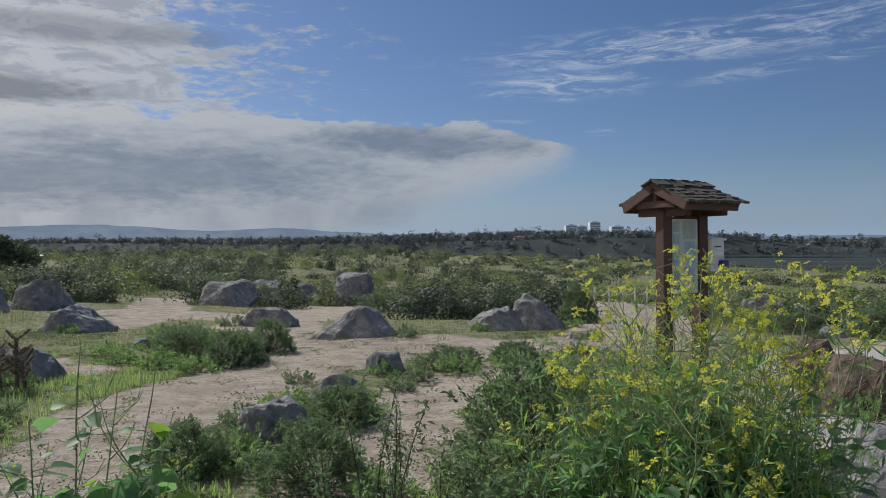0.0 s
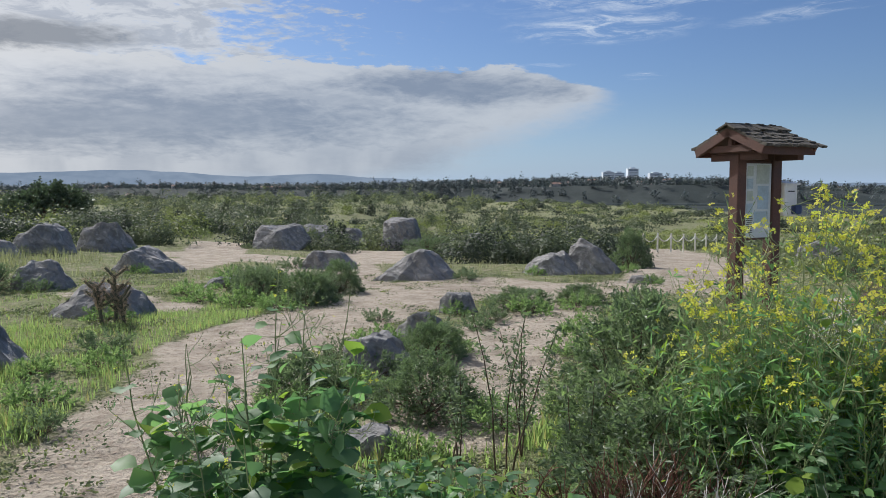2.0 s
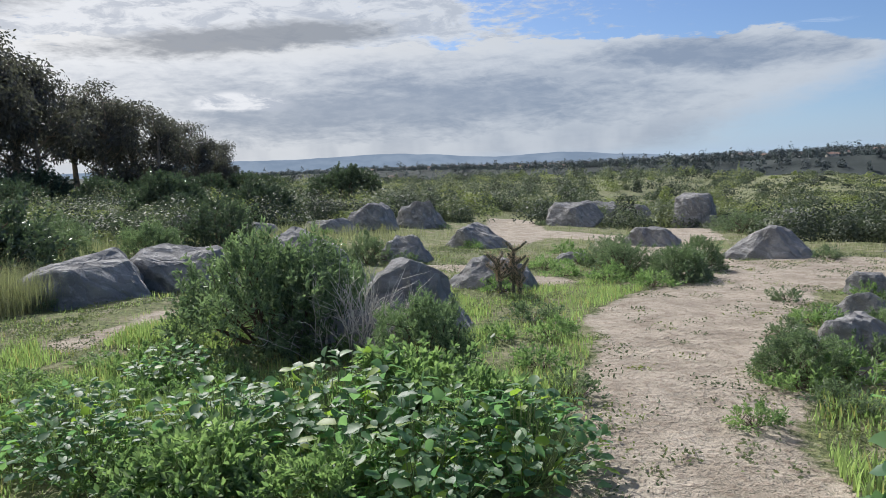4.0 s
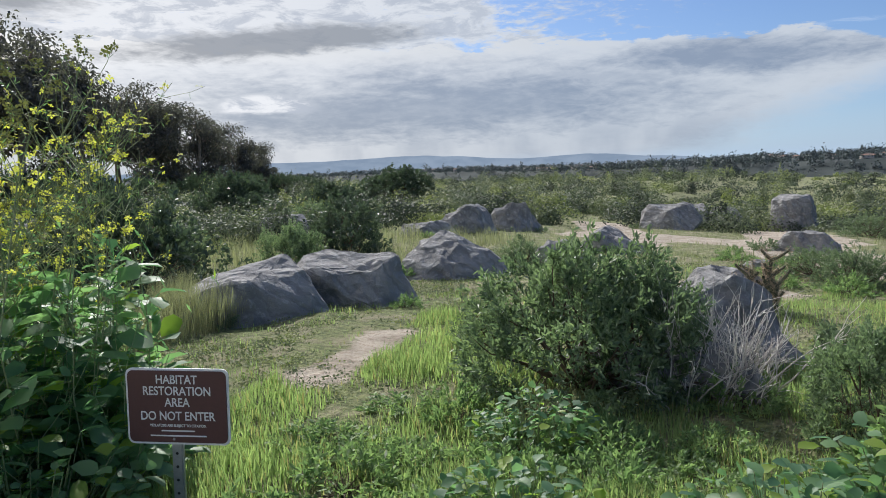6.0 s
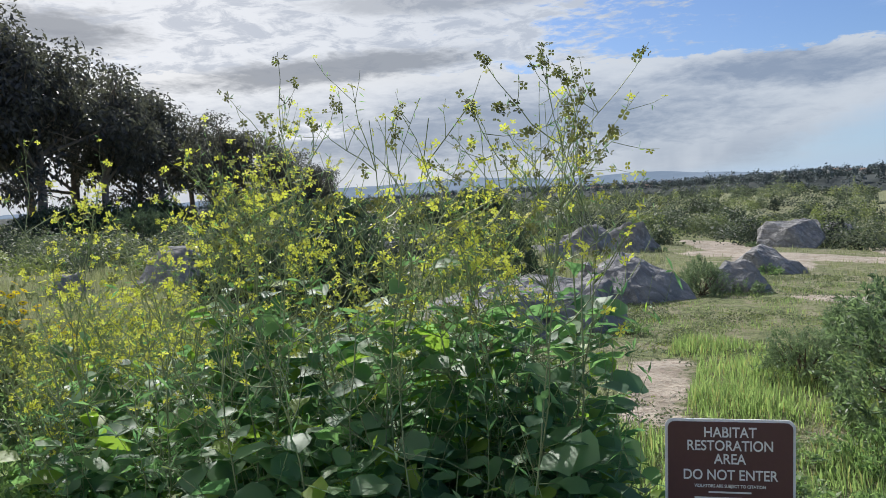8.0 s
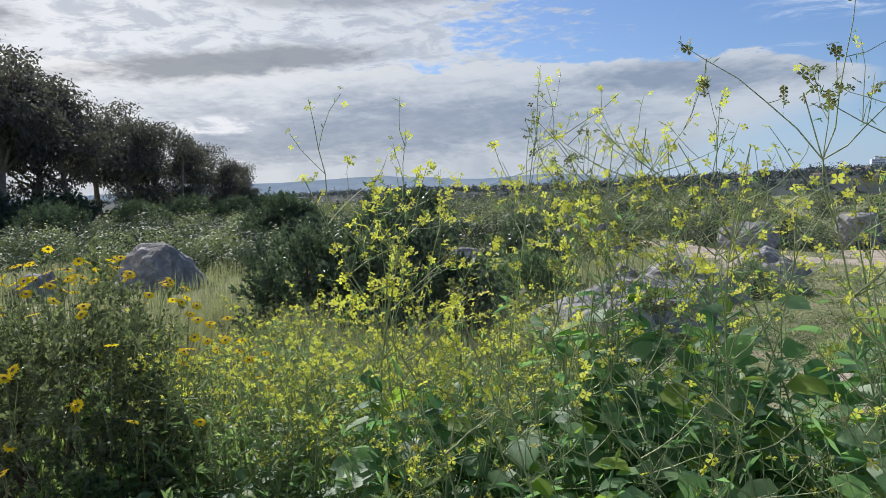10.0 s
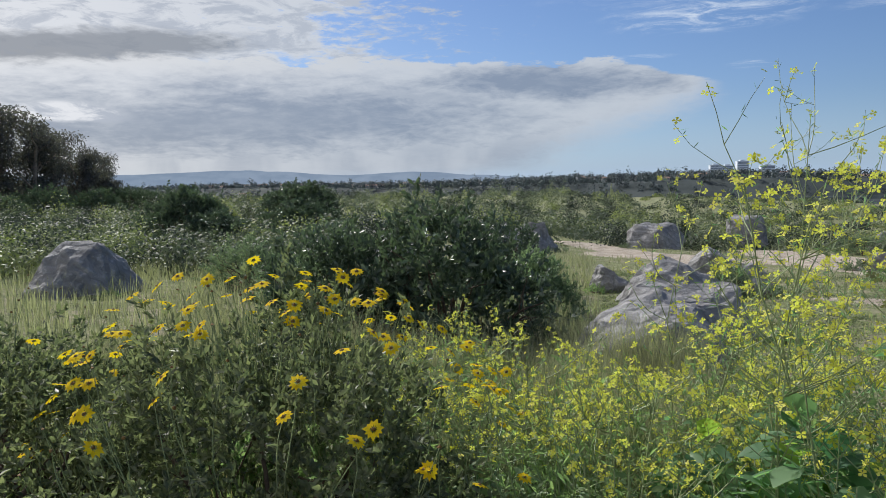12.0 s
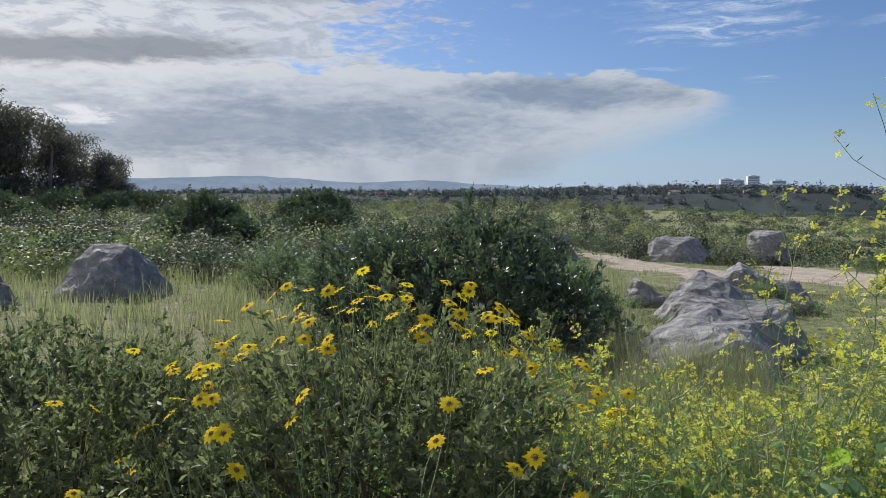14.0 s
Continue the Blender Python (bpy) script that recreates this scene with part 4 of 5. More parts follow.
# ------------------------------------------------------------------ information board
def info_board():
    """Roofed trail board on two posts, with a poster case and a leaflet box."""
    t = thing("information_board", pose(2.98, 9.95, gz(2.98, 9.95), 0, 0, 27), "brown timber trail board with a shake roof and posters", "information board")
    L, W, zb, zr = 0.86, 1.08, 2.13, 2.37
    for s in (-1, 1):
        part("post", box("post", (0.15, 0.15, 2.1), M_TIMBER, (0.05 + s * 0.31, 0, 1.03)), t)
        part("crossbeam", box("crossbeam", (0.11, 0.84, 0.13), M_TIMBER, (0.05 + s * 0.31, 0, 2.07)), t)
    part("ridge_beam", box("ridge_beam", (L - 0.1, 0.09, 0.14), M_TIMBER, (0, 0, zr - 0.12)), t)
    for s in (-1, 1):
        part("tie_beam", box("tie_beam", (0.06, 0.7, 0.09), M_TIMBER, (s * (L / 2 - 0.05), 0, 2.15)), t)
        part("king_post", box("king_post", (0.06, 0.07, 0.16), M_TIMBER, (s * (L / 2 - 0.05), 0, 2.25)), t)
    ang = math.atan2(zr - zb, W / 2)
    ln = math.hypot(zr - zb, W / 2)
    for s in (-1, 1):
        tilt = Matrix.Rotation(-s * ang, 4, "X")
        mid = (0, s * W / 4, (zr + zb) / 2)
        part("roof_deck", box("roof_deck", (L, ln, 0.03), M_TIMBER, mid, 0.004, tilt), t)
        part("fascia", box("fascia", (L + 0.04, 0.04, 0.10), M_TIMBER, (0, s * W / 2, zb - 0.02)), t)
        for e in (-1, 1):
            part("bargeboard", box("bargeboard", (0.045, ln + 0.05, 0.11), M_TIMBER, (e * (L / 2), s * W / 4, (zr + zb) / 2 - 0.01), 0.004, tilt), t)
        shakes = [box("shake", (0.105, 0.25, 0.028), M_SHAKE, (0, 0, 0), 0.004), box("shake", (0.085, 0.23, 0.036), M_SHAKE, (0, 0, 0), 0.004)]
        rng = np.random.default_rng(3 + s)
        rows = 5
        for r in range(rows):
            f = (r + 0.35) / rows
            x = -L / 2 - 0.02
            while x < L / 2:
                me = shakes[rng.integers(0, 2)]
                wd = 0.105 if me is shakes[0] else 0.085
                ob = part("shake", me, t)
                ob.matrix_basis = Matrix.Translation((x + wd / 2, s * (W / 2 + 0.03) * (1 - f) + s * rng.uniform(-0.022, 0.022), zb + (zr - zb) * f + 0.05)) @ Matrix.Rotation(-s * (ang - 0.13) + rng.normal() * 0.04, 4, "X") @ Matrix.Rotation(rng.normal() * 0.04, 4, "Z")
                x += wd + 0.006
    rng = np.random.default_rng(9)
    cap = box("ridge_shake", (0.13, 0.2, 0.022), M_SHAKE, (0, 0, 0), 0.003)
    x = -L / 2
    while x < L / 2 + 0.03:
        for s in (-1, 1):
            ob = part("ridge_shake", cap, t)
            ob.matrix_basis = Matrix.Translation((x, s * 0.075, zr + 0.05 + rng.uniform(-0.006, 0.012))) @ Matrix.Rotation(-s * ang + rng.normal() * 0.05, 4, "X") @ Matrix.Rotation(rng.normal() * 0.06, 4, "Z")
        x += 0.105
    lift = 0.09
    # poster case between the posts
    case = part("poster_case", box("poster_case", (0.468, 0.06, 1.02), M_TIMBER, (0.05, -0.01, 1.40 + lift)), t)
    part("poster", box("poster", (0.44, 0.012, 0.96), M_PAPER, (0.05, -0.046, 1.40 + lift), 0.001), case, "pale printed trail poster")
    for x, z, w, h, m in ((-0.10, 1.78, 0.10, 0.13, M_MAP_GREEN), (-0.10, 1.62, 0.10, 0.13, M_MAP_BLUE), (-0.10, 1.46, 0.10, 0.13, M_MAP_GREEN), (-0.10, 1.30, 0.10, 0.13, M_MAP_BLUE), (0.12, 1.74, 0.22, 0.24, M_MAP_GREEN), (0.13, 1.44, 0.19, 0.30, M_MAP_BLUE), (0.10, 1.16, 0.24, 0.2, M_MAP_BLUE)):
        part("print", box("print", (w, 0.006, h), m, (x, -0.054, z + lift), 0.0), case)
    for j in range(9):
        part("text_bar", box("text_bar", (0.11 if j % 3 else 0.08, 0.004, 0.010), M_BLACK, (-0.10, -0.056, 1.20 + lift - 0.026 * j), 0.0), case)
    lb = part("leaflet_box", box("leaflet_box", (0.24, 0.20, 0.42), M_WHITE, (0.56, -0.02, 1.50), 0.012), t, "white metal leaflet box")
    part("lid", box("lid", (0.28, 0.24, 0.025), M_WHITE, (0.56, -0.03, 1.72), 0.006, Matrix.Rotation(0.14, 4, "X")), lb)
    part("pocket", box("pocket", (0.12, 0.08, 0.12), M_BLUE, (0.63, -0.15, 1.37), 0.01), lb, "dark blue leaflet pocket")
    part("text_bar", box("text_bar", (0.12, 0.004, 0.014), M_BLACK, (0.56, -0.122, 1.61), 0.0), lb)


info_board()


# ------------------------------------------------------------------ sign
def text_mesh(words, size, mat, width=None):
    c = bpy.data.curves.new("lettering", "FONT")
    c.body, c.size, c.align_x, c.align_y, c.extrude, c.offset = words, size, "CENTER", "CENTER", 0.0008, size * 0.012
    ob = bpy.data.objects.new("lettering", c)
    scene.collection.objects.link(ob)
    me = bpy.data.meshes.new_from_object(ob.evaluated_get(bpy.context.evaluated_depsgraph_get()))
    bpy.data.objects.remove(ob)
    bpy.data.curves.remove(c)
    me.materials.clear()
    me.materials.append(mat)
    return me


def rounded_plate(name, w, h, r, depth, mat):
    bm = bmesh.new()
    vs = []
    for cx, cz, a0 in ((w / 2 - r, h / 2 - r, 0), (-w / 2 + r, h / 2 - r, 90), (-w / 2 + r, -h / 2 + r, 180), (w / 2 - r, -h / 2 + r, 270)):
        for k in range(6):
            a = radians(a0 + k * 18)
            vs.append(bm.verts.new((cx + r * math.cos(a), 0, cz + r * math.sin(a))))
    f = bm.faces.new(vs)
    ex = bmesh.ops.extrude_face_region(bm, geom=[f])
    bmesh.ops.translate(bm, vec=(0, depth, 0), verts=[v for v in ex["geom"] if isinstance(v, bmesh.types.BMVert)])
    bmesh.ops.recalc_face_normals(bm, faces=bm.faces)
    return bm_mesh(name, bm, mat)


def warning_sign():
    """Small brown notice on a steel channel post."""
    x, y = -7.31, 2.565
    t = thing("warning_sign", pose(x, y, gz(x, y), 0, 1.2, 19), "small brown metal notice with white lettering on a steel post", "sign")
    part("post", box("post", (0.05, 0.025, 0.66), M_STEEL, (-0.02, 0.03, 0.30), 0.006), t, "galvanised channel post")
    for k in range(5):
        part("post_hole", box("post_hole", (0.012, 0.004, 0.012), M_BLACK, (-0.02, 0.016, 0.10 + 0.06 * k), 0.003), t)
    rim = part("border", rounded_plate("border", 0.457, 0.335, 0.03, 0.006, M_WHITE), t, "white rounded border")
    rim.location = (0, 0, 0.555)
    face = part("face", rounded_plate("face", 0.437, 0.315, 0.024, 0.004, M_SIGN), t)
    face.location = (0, -0.004, 0.555)
    for words, size, z in (("HABITAT", 0.054, 0.118), ("RESTORATION", 0.054, 0.068), ("AREA", 0.054, 0.018), ("DO NOT ENTER", 0.054, -0.042)):
        ob = part("lettering", text_mesh(words, size, M_WHITE), t, "white painted capitals")
        ob.matrix_basis = pose(0, -0.0052, 0.555 + z, 90, 0, 0) @ Matrix.Diagonal((0.84, 1, 1, 1))
    for words, size, z in (("VIOLATORS ARE SUBJECT TO CITATION", 0.0165, -0.083),):
        ob = part("lettering", text_mesh(words, size, M_WHITE), t)
        ob.matrix_basis = pose(0, -0.0052, 0.555 + z, 90, 0, 0) @ Matrix.Diagonal((0.84, 1, 1, 1))
    for w, z in ((0.15, -0.106), (0.25, -0.128)):
        part("text_bar", box("text_bar", (w, 0.002, 0.006), M_WHITE, (0, -0.0048, 0.555 + z), 0.0), t)
    for z in (0.135, -0.142):
        part("bolt", box("bolt", (0.012, 0.006, 0.012), M_STEEL, (-0.02, -0.006, 0.555 + z), 0.003), t)


warning_sign()


# ------------------------------------------------------------------ cactus, posts
def cholla():
    """Branching cholla cactus with spiny joints."""
    global R
    R = np.random.default_rng(5)
    t = thing("cholla_cactus", at(-5.05, 8.85, 20, 1.0), "branching brown cholla cactus before a pale boulder", "cactus")
    spines = Soup()
    lines = []
    for bx, h in ((-0.2, 0.50), (0.06, 0.62), (0.2, 0.35)):
        stem = curve_pts((bx * 0.6, 0, -0.03), (bx * 0.3, R.normal() * 0.1, 1), h, 7, 0.12, 0.1)
        lines.append((stem, 0.024))
        for _ in range(11):
            i = R.integers(3, 7)
            lines.append((curve_pts(stem[i], (R.normal(), R.normal() * 0.7, 0.5), R.uniform(0.1, 0.24), 4, 0.2, 0.7), 0.018))
    for p, r in lines:
        joint = Soup()
        put_tube(joint, p, r, r * 0.8, 9)
        part("joint", joint.mesh("joint", M_CACTUS, True), t)
        for q in p:
            k = 44
            d = rand_dirs(k)
            put_leaves(spines, q + d * r, unit(d + rand_dirs(k) * 0.3), 0.035, 0.004, 0, 0)
    tagged(part("spine", spines.mesh("spine", M_SPINE), t), kind="stuff")


cholla()


def bollard():
    t = thing("bollard", at(7.72, 12.41, 10), "grey concrete bollard beside the paving", "bollard")
    bm = bmesh.new()
    bmesh.ops.create_cone(bm, cap_ends=True, segments=20, radius1=0.075, radius2=0.07, depth=0.5, matrix=Matrix.Translation((0, 0, 0.24)))
    bmesh.ops.bevel(bm, geom=[e for e in bm.edges if e.calc_face_angle(0) > 1], offset=0.012, segments=2, affect="EDGES")
    part("shaft", bm_mesh("shaft", bm, M_CONCRETE, True), t)
    part("footing", box("footing", (0.42, 0.3, 0.09), M_CONCRETE, (-0.1, -0.05, 0.02), 0.02), t)


bollard()


def rope_fence():
    """White posts with sagging rope beyond the board."""
    t = thing("rope_fence", pose(0, 0, 0), "low white post and rope fence at the trail edge", "fence")
    spots = [(5.3 + 0.75 * k, 27 + 1.0 * k) for k in range(7)]
    post = box("post", (0.06, 0.06, 0.78), M_ROPE, (0, 0, 0.36), 0.015)
    for x, y in spots:
        ob = part("post", post, t)
        ob.location = (x, y, gz(x, y))
    for (x0, y0), (x1, y1) in zip(spots, spots[1:]):
        s = Soup()
        u = np.linspace(0, 1, 12)
        z = (1 - u) * gz(x0, y0) + u * gz(x1, y1) + 0.66 - 0.9 * u * (1 - u)
        put_tube(s, np.stack([x0 + u * (x1 - x0), y0 + u * (y1 - y0), z], -1), 0.02, 0.02, 6)
        part("rope", s.mesh("rope", M_ROPE, True), t)


rope_fence()

# ------------------------------------------------------------------ plants along the trail
# tall flowering mustard by the board
for _j, (_x, _y, _h, _n) in enumerate(((0.62, 3.6, 1.4, 5), (0.92, 3.75, 1.6, 8), (1.18, 3.55, 1.5, 7), (1.42, 3.8, 1.3, 5), (1.05, 3.3, 1.0, 4))):
    plant("mustard_plant", at(_x, _y, 50 * _j), "tall yellow-flowering mustard with wiry stems", "mustard plant", "mustard by the information board",
          mustard_meshes(_h, _n, 100 + _j, 0.4, 0.11, 420, 0.7, 0.028, 2.6, 5, 0.6, 7, None, 22))
for _j, (_x, _y, _h) in enumerate(((0.8, 4.15, 1.2), (1.05, 4.3, 1.3), (1.3, 4.2, 1.25), (1.5, 4.05, 1.1), (0.6, 4.0, 0.9), (1.25, 3.85, 1.15))):
    plant("mustard_plant", at(_x, _y, 83 * _j), "upright green mustard stems with narrow leaves and few flowers", "mustard plant", "mustard by the information board",
          mustard_meshes(_h, 8, 150 + _j, 0.4, 0.09, 240, 0.8, 0.026, 0.7, 4, 0.35, 6, None, 16, M_LEAF_BRIGHT))
# the big clump behind the notice
CLUMP = ((-8.15, 2.55, 1.9, 6), (-8.55, 2.25, 2.0, 6), (-8.0, 2.8, 2.0, 5), (-8.9, 2.5, 2.0, 6), (-9.3, 2.2, 1.9, 6), (-9.7, 2.5, 1.95, 5), (-10.1, 2.3, 1.35, 5), (-8.45, 1.85, 1.35, 6),
         (-9.0, 1.8, 1.4, 6), (-9.6, 1.75, 1.3, 6), (-10.5, 2.5, 1.2, 4), (-8.3, 3.2, 1.8, 5), (-9.2, 3.0, 1.85, 5))
for _j, (_x, _y, _h, _n) in enumerate(CLUMP):
    plant("mustard_plant", at(_x, _y, 70 * _j), "tall leafy mustard in yellow bloom beside the notice", "mustard plant", "mustard clump behind the notice",
          mustard_meshes(_h, _n, 200 + _j, 0.45, 0.17, 280, 0.66, 0.030, 1.7 if _y > 2 else 0.25, 6, 0.75, 6, None, 4))
# tall wiry stalks with green buds above the clump
for _j, (_x, _y, _h) in enumerate(((-8.57, 2.2, 2.75), (-8.0, 2.75, 2.35), (-7.93, 2.1, 2.15), (-9.2, 2.6, 2.3), (-9.9, 2.2, 2.0), (-8.25, 2.5, 2.2))):
    plant("mustard_stalk", at(_x, _y, 47 * _j), "tall bare mustard stalk with green buds", "mustard plant", "tall stalks in the mustard clump",
          mustard_meshes(_h, 1, 250 + _j, 0.1, 0.12, 14, 0.5, 0.028, 6, 8, 0.6, 5, M_BUD))
for _j, (_x, _y, _h) in enumerate(((-10.55, 2.45, 2.0), (-10.3, 2.85, 2.25), (-9.95, 2.6, 2.1), (-10.75, 3.15, 1.8), (-10.0, 3.3, 2.0))):
    plant("mustard_plant", at(_x, _y, 47 * _j), "open wiry mustard sprays with yellow flowers", "mustard plant", "open mustard sprays",
          mustard_meshes(_h, 2, 270 + _j, 0.2, 0.1, 24, 0.4, 0.026, 4, 8, 0.6, 5))
# low leafy plants along the edge of the trail: x, y, scale
_ros = [rosette_meshes(0.5, 0.5, 400, 300 + k, 0.09) for k in range(4)]
LEAFY = [(-1.5, 2.75, 0.8), (-6.15, 4.0, 0.7), (-10.9, 1.85, 0.8), (-10.4, 1.75, 0.8), (-11.5, 1.95, 0.6), (-1.25, 3.05, 0.9), (-0.9, 2.85, 0.85), (-0.5, 2.95, 0.85), (-0.1, 2.8, 0.8), (-0.75, 3.35, 0.7), (0.35, 2.85, 0.75), (0.9, 2.9, 0.95), (1.3, 2.95, 1.0), (1.15, 3.3, 1.1), (1.35, 3.4, 0.9), (-1.0, 3.3, 0.7),
         (-3.3, 3.3, 0.9), (-3.8, 3.1, 1.0), (-4.4, 3.4, 1.05), (-3.6, 2.8, 0.8), (-4.9, 3.0, 0.9),
         (-5.9, 2.9, 0.75), (-5.5, 2.6, 0.7), (-7.9, 2.25, 1.1), (-8.3, 2.0, 1.3), (-8.8, 1.9, 1.3), (-9.4, 1.9, 1.2), (-8.2, 2.7, 1.3), (-10.0, 2.0, 1.1), (-10.5, 2.2, 1.0), (-11.0, 2.2, 0.9), (-11.4, 2.0, 0.8), (-10.4, 3.0, 1.0), (-6.6, 2.2, 0.55),
         (-8.9, 2.9, 1.4), (-9.7, 2.8, 1.3), (-11.9, 1.6, 0.75)]
for _j, (_x, _y, _s) in enumerate(LEAFY):
    plant("leafy_weed", at(_x, _y, 63 * _j, _s), "low clump of broad green leaves at the trail edge", "weed", "leafy weeds along the trail", _ros[_j % 4])
_herb = [shrub_meshes(1.0, 0.42, 2600, 0.065, M_LEAF_BRIGHT, 350 + k, 9, 0.42, M_STEM, 0.3, 0.2) for k in range(3)]
HERBS = [(-9.3, 1.45), (-10.0, 1.5), (-10.7, 1.6), (-11.3, 1.6), (-11.0, 2.0), (-10.3, 1.75), (-11.9, 1.9), (-9.6, 1.6), (-13.2, 3.4), (-12.9, 1.2), (-4.6, 2.5), (-4.0, 2.6), (-3.6, 3.6), (-4.2, 3.9)]
for _j, (_x, _y) in enumerate(HERBS):
    plant("herb", at(_x, _y, 51 * _j, 0.9 + 0.2 * math.sin(_j)), "low bright green herbs at the trail edge", "weed", "herbs along the trail", _herb[_j % 3])
_tuft = [shrub_meshes(0.55, 0.16, 640, 0.05, M_LEAF_BRIGHT if k else M_LEAF_GREY, 360 + k, 7, 0.35, M_TWIG, 0.4, 0.25) for k in range(3)]
_rng = np.random.default_rng(31)
for _x, _y, _w, _d, _h, _t, _p, _l in ROCKS:
    for _k in range(1):
        _a = _rng.uniform(-2.9, -0.2)
        _q = (_x + math.cos(_a) * _w * 0.68, _y + math.sin(_a) * _d * 0.62)
        plant("weed_tuft", at(_q[0], _q[1], _rng.uniform(0, 360), _rng.uniform(0.6, 1.1)), "low green weeds at the foot of a boulder", "weed", "weeds at the boulders", _tuft[_rng.integers(0, 3)])
for _j, (_x, _y, _s) in enumerate(((-1.9, 7.0, 0.8), (-1.6, 7.6, 1.1), (-0.9, 7.2, 1.2), (-0.4, 9.4, 1.0), (0.1, 9.9, 1.3), (0.8, 10.3, 1.2), (-0.6, 8.8, 0.9), (0.3, 7.2, 1.0), (0.6, 8.2, 1.2), (-1.8, 9.2, 0.8), (-3.4, 10.2, 1.3), (-4.1, 10.6, 1.4), (-3.0, 10.6, 1.2), (-4.9, 11.2, 1.3), (-5.4, 12.0, 1.2), (-3.6, 13.2, 1.2), (-4.6, 14.2, 1.3), (-5.6, 14.6, 1.4), (2.0, 11.8, 1.0), (1.4, 9.4, 1.3), (-2.2, 4.4, 0.7), (-1.7, 4.9, 0.9), (-1.9, 5.3, 1.0), (-0.4, 4.9, 1.0), (-3.3, 4.6, 0.8), (-3.7, 5.2, 1.0), (-3.9, 6.4, 1.0), (-4.3, 7.2, 1.1))):
    plant("weed_tuft", at(_x, _y, 71 * _j, _s * 0.8), "low green weeds on sandy soil", "weed", "weeds on the sand", _tuft[_j % 3])
for _k in range(56):
    _x, _y = _rng.uniform(-7.3, -4.2), _rng.uniform(1.7, 4.4)
    plant("weed_tuft", at(_x, _y, _rng.uniform(0, 360), _rng.uniform(0.6, 1.1), _rng.uniform(0.4, 0.9)), "lush green weeds beside the notice", "weed", "weeds by the notice", _tuft[1 + _k % 2])
# slender leafy plant that stands over the trail fork
for _j, (_x, _y, _h) in enumerate(((-1.35, 2.9, 1.3), (-1.15, 2.8, 1.15), (-1.6, 2.85, 1.1), (-1.45, 2.65, 1.0))):
    plant("wild_radish", at(_x, _y, 40 * _j), "slender wild radish with lobed green leaves", "weed", "wild radish by the fork",
          mustard_meshes(_h, 4, 330 + _j, 0.25, 0.14, 190, 0.88, 0.012, 1, 2, 0.9, 6))
# small-flowered mustard patch
_small = [mustard_meshes(1.0, 11, 400 + k, 0.45, 0.085, 280, 0.7, 0.021, 2.6, 3, 0.4, 6, None, 5, M_LEAF_BRIGHT) for k in range(4)]
PATCH = [(-11.6, 2.9), (-11.2, 2.6), (-11.3, 3.3), (-10.8, 3.1), (-10.5, 3.6), (-10.9, 3.8), (-10.2, 3.2), (-11.7, 3.5), (-10.0, 3.8), (-11.0, 2.3), (-9.8, 4.2), (-10.5, 2.8), (-11.9, 2.5), (-10.3, 1.9), (-12.6, 3.4), (-12.1, 3.9)]
for _j, (_x, _y) in enumerate(PATCH):
    plant("mustard_plant", at(_x, _y, 77 * _j, 1.0 + 0.12 * math.sin(_j * 2.1)), "slender mustard with small pale yellow flowers", "mustard plant", "small mustard patch", _small[_j % 4])
# daisy shrubs
plant("daisy_bush", at(-12.45, 2.3, 0), "rounded shrub covered in yellow daisies", "shrub", "", daisy_bush_meshes(1.95, 1.42, 500, 150))
plant("daisy_bush", at(-14.0, 2.5, 40), "grey-green shrub with few yellow daisies", "shrub", "", daisy_bush_meshes(1.9, 1.32, 510, 10))
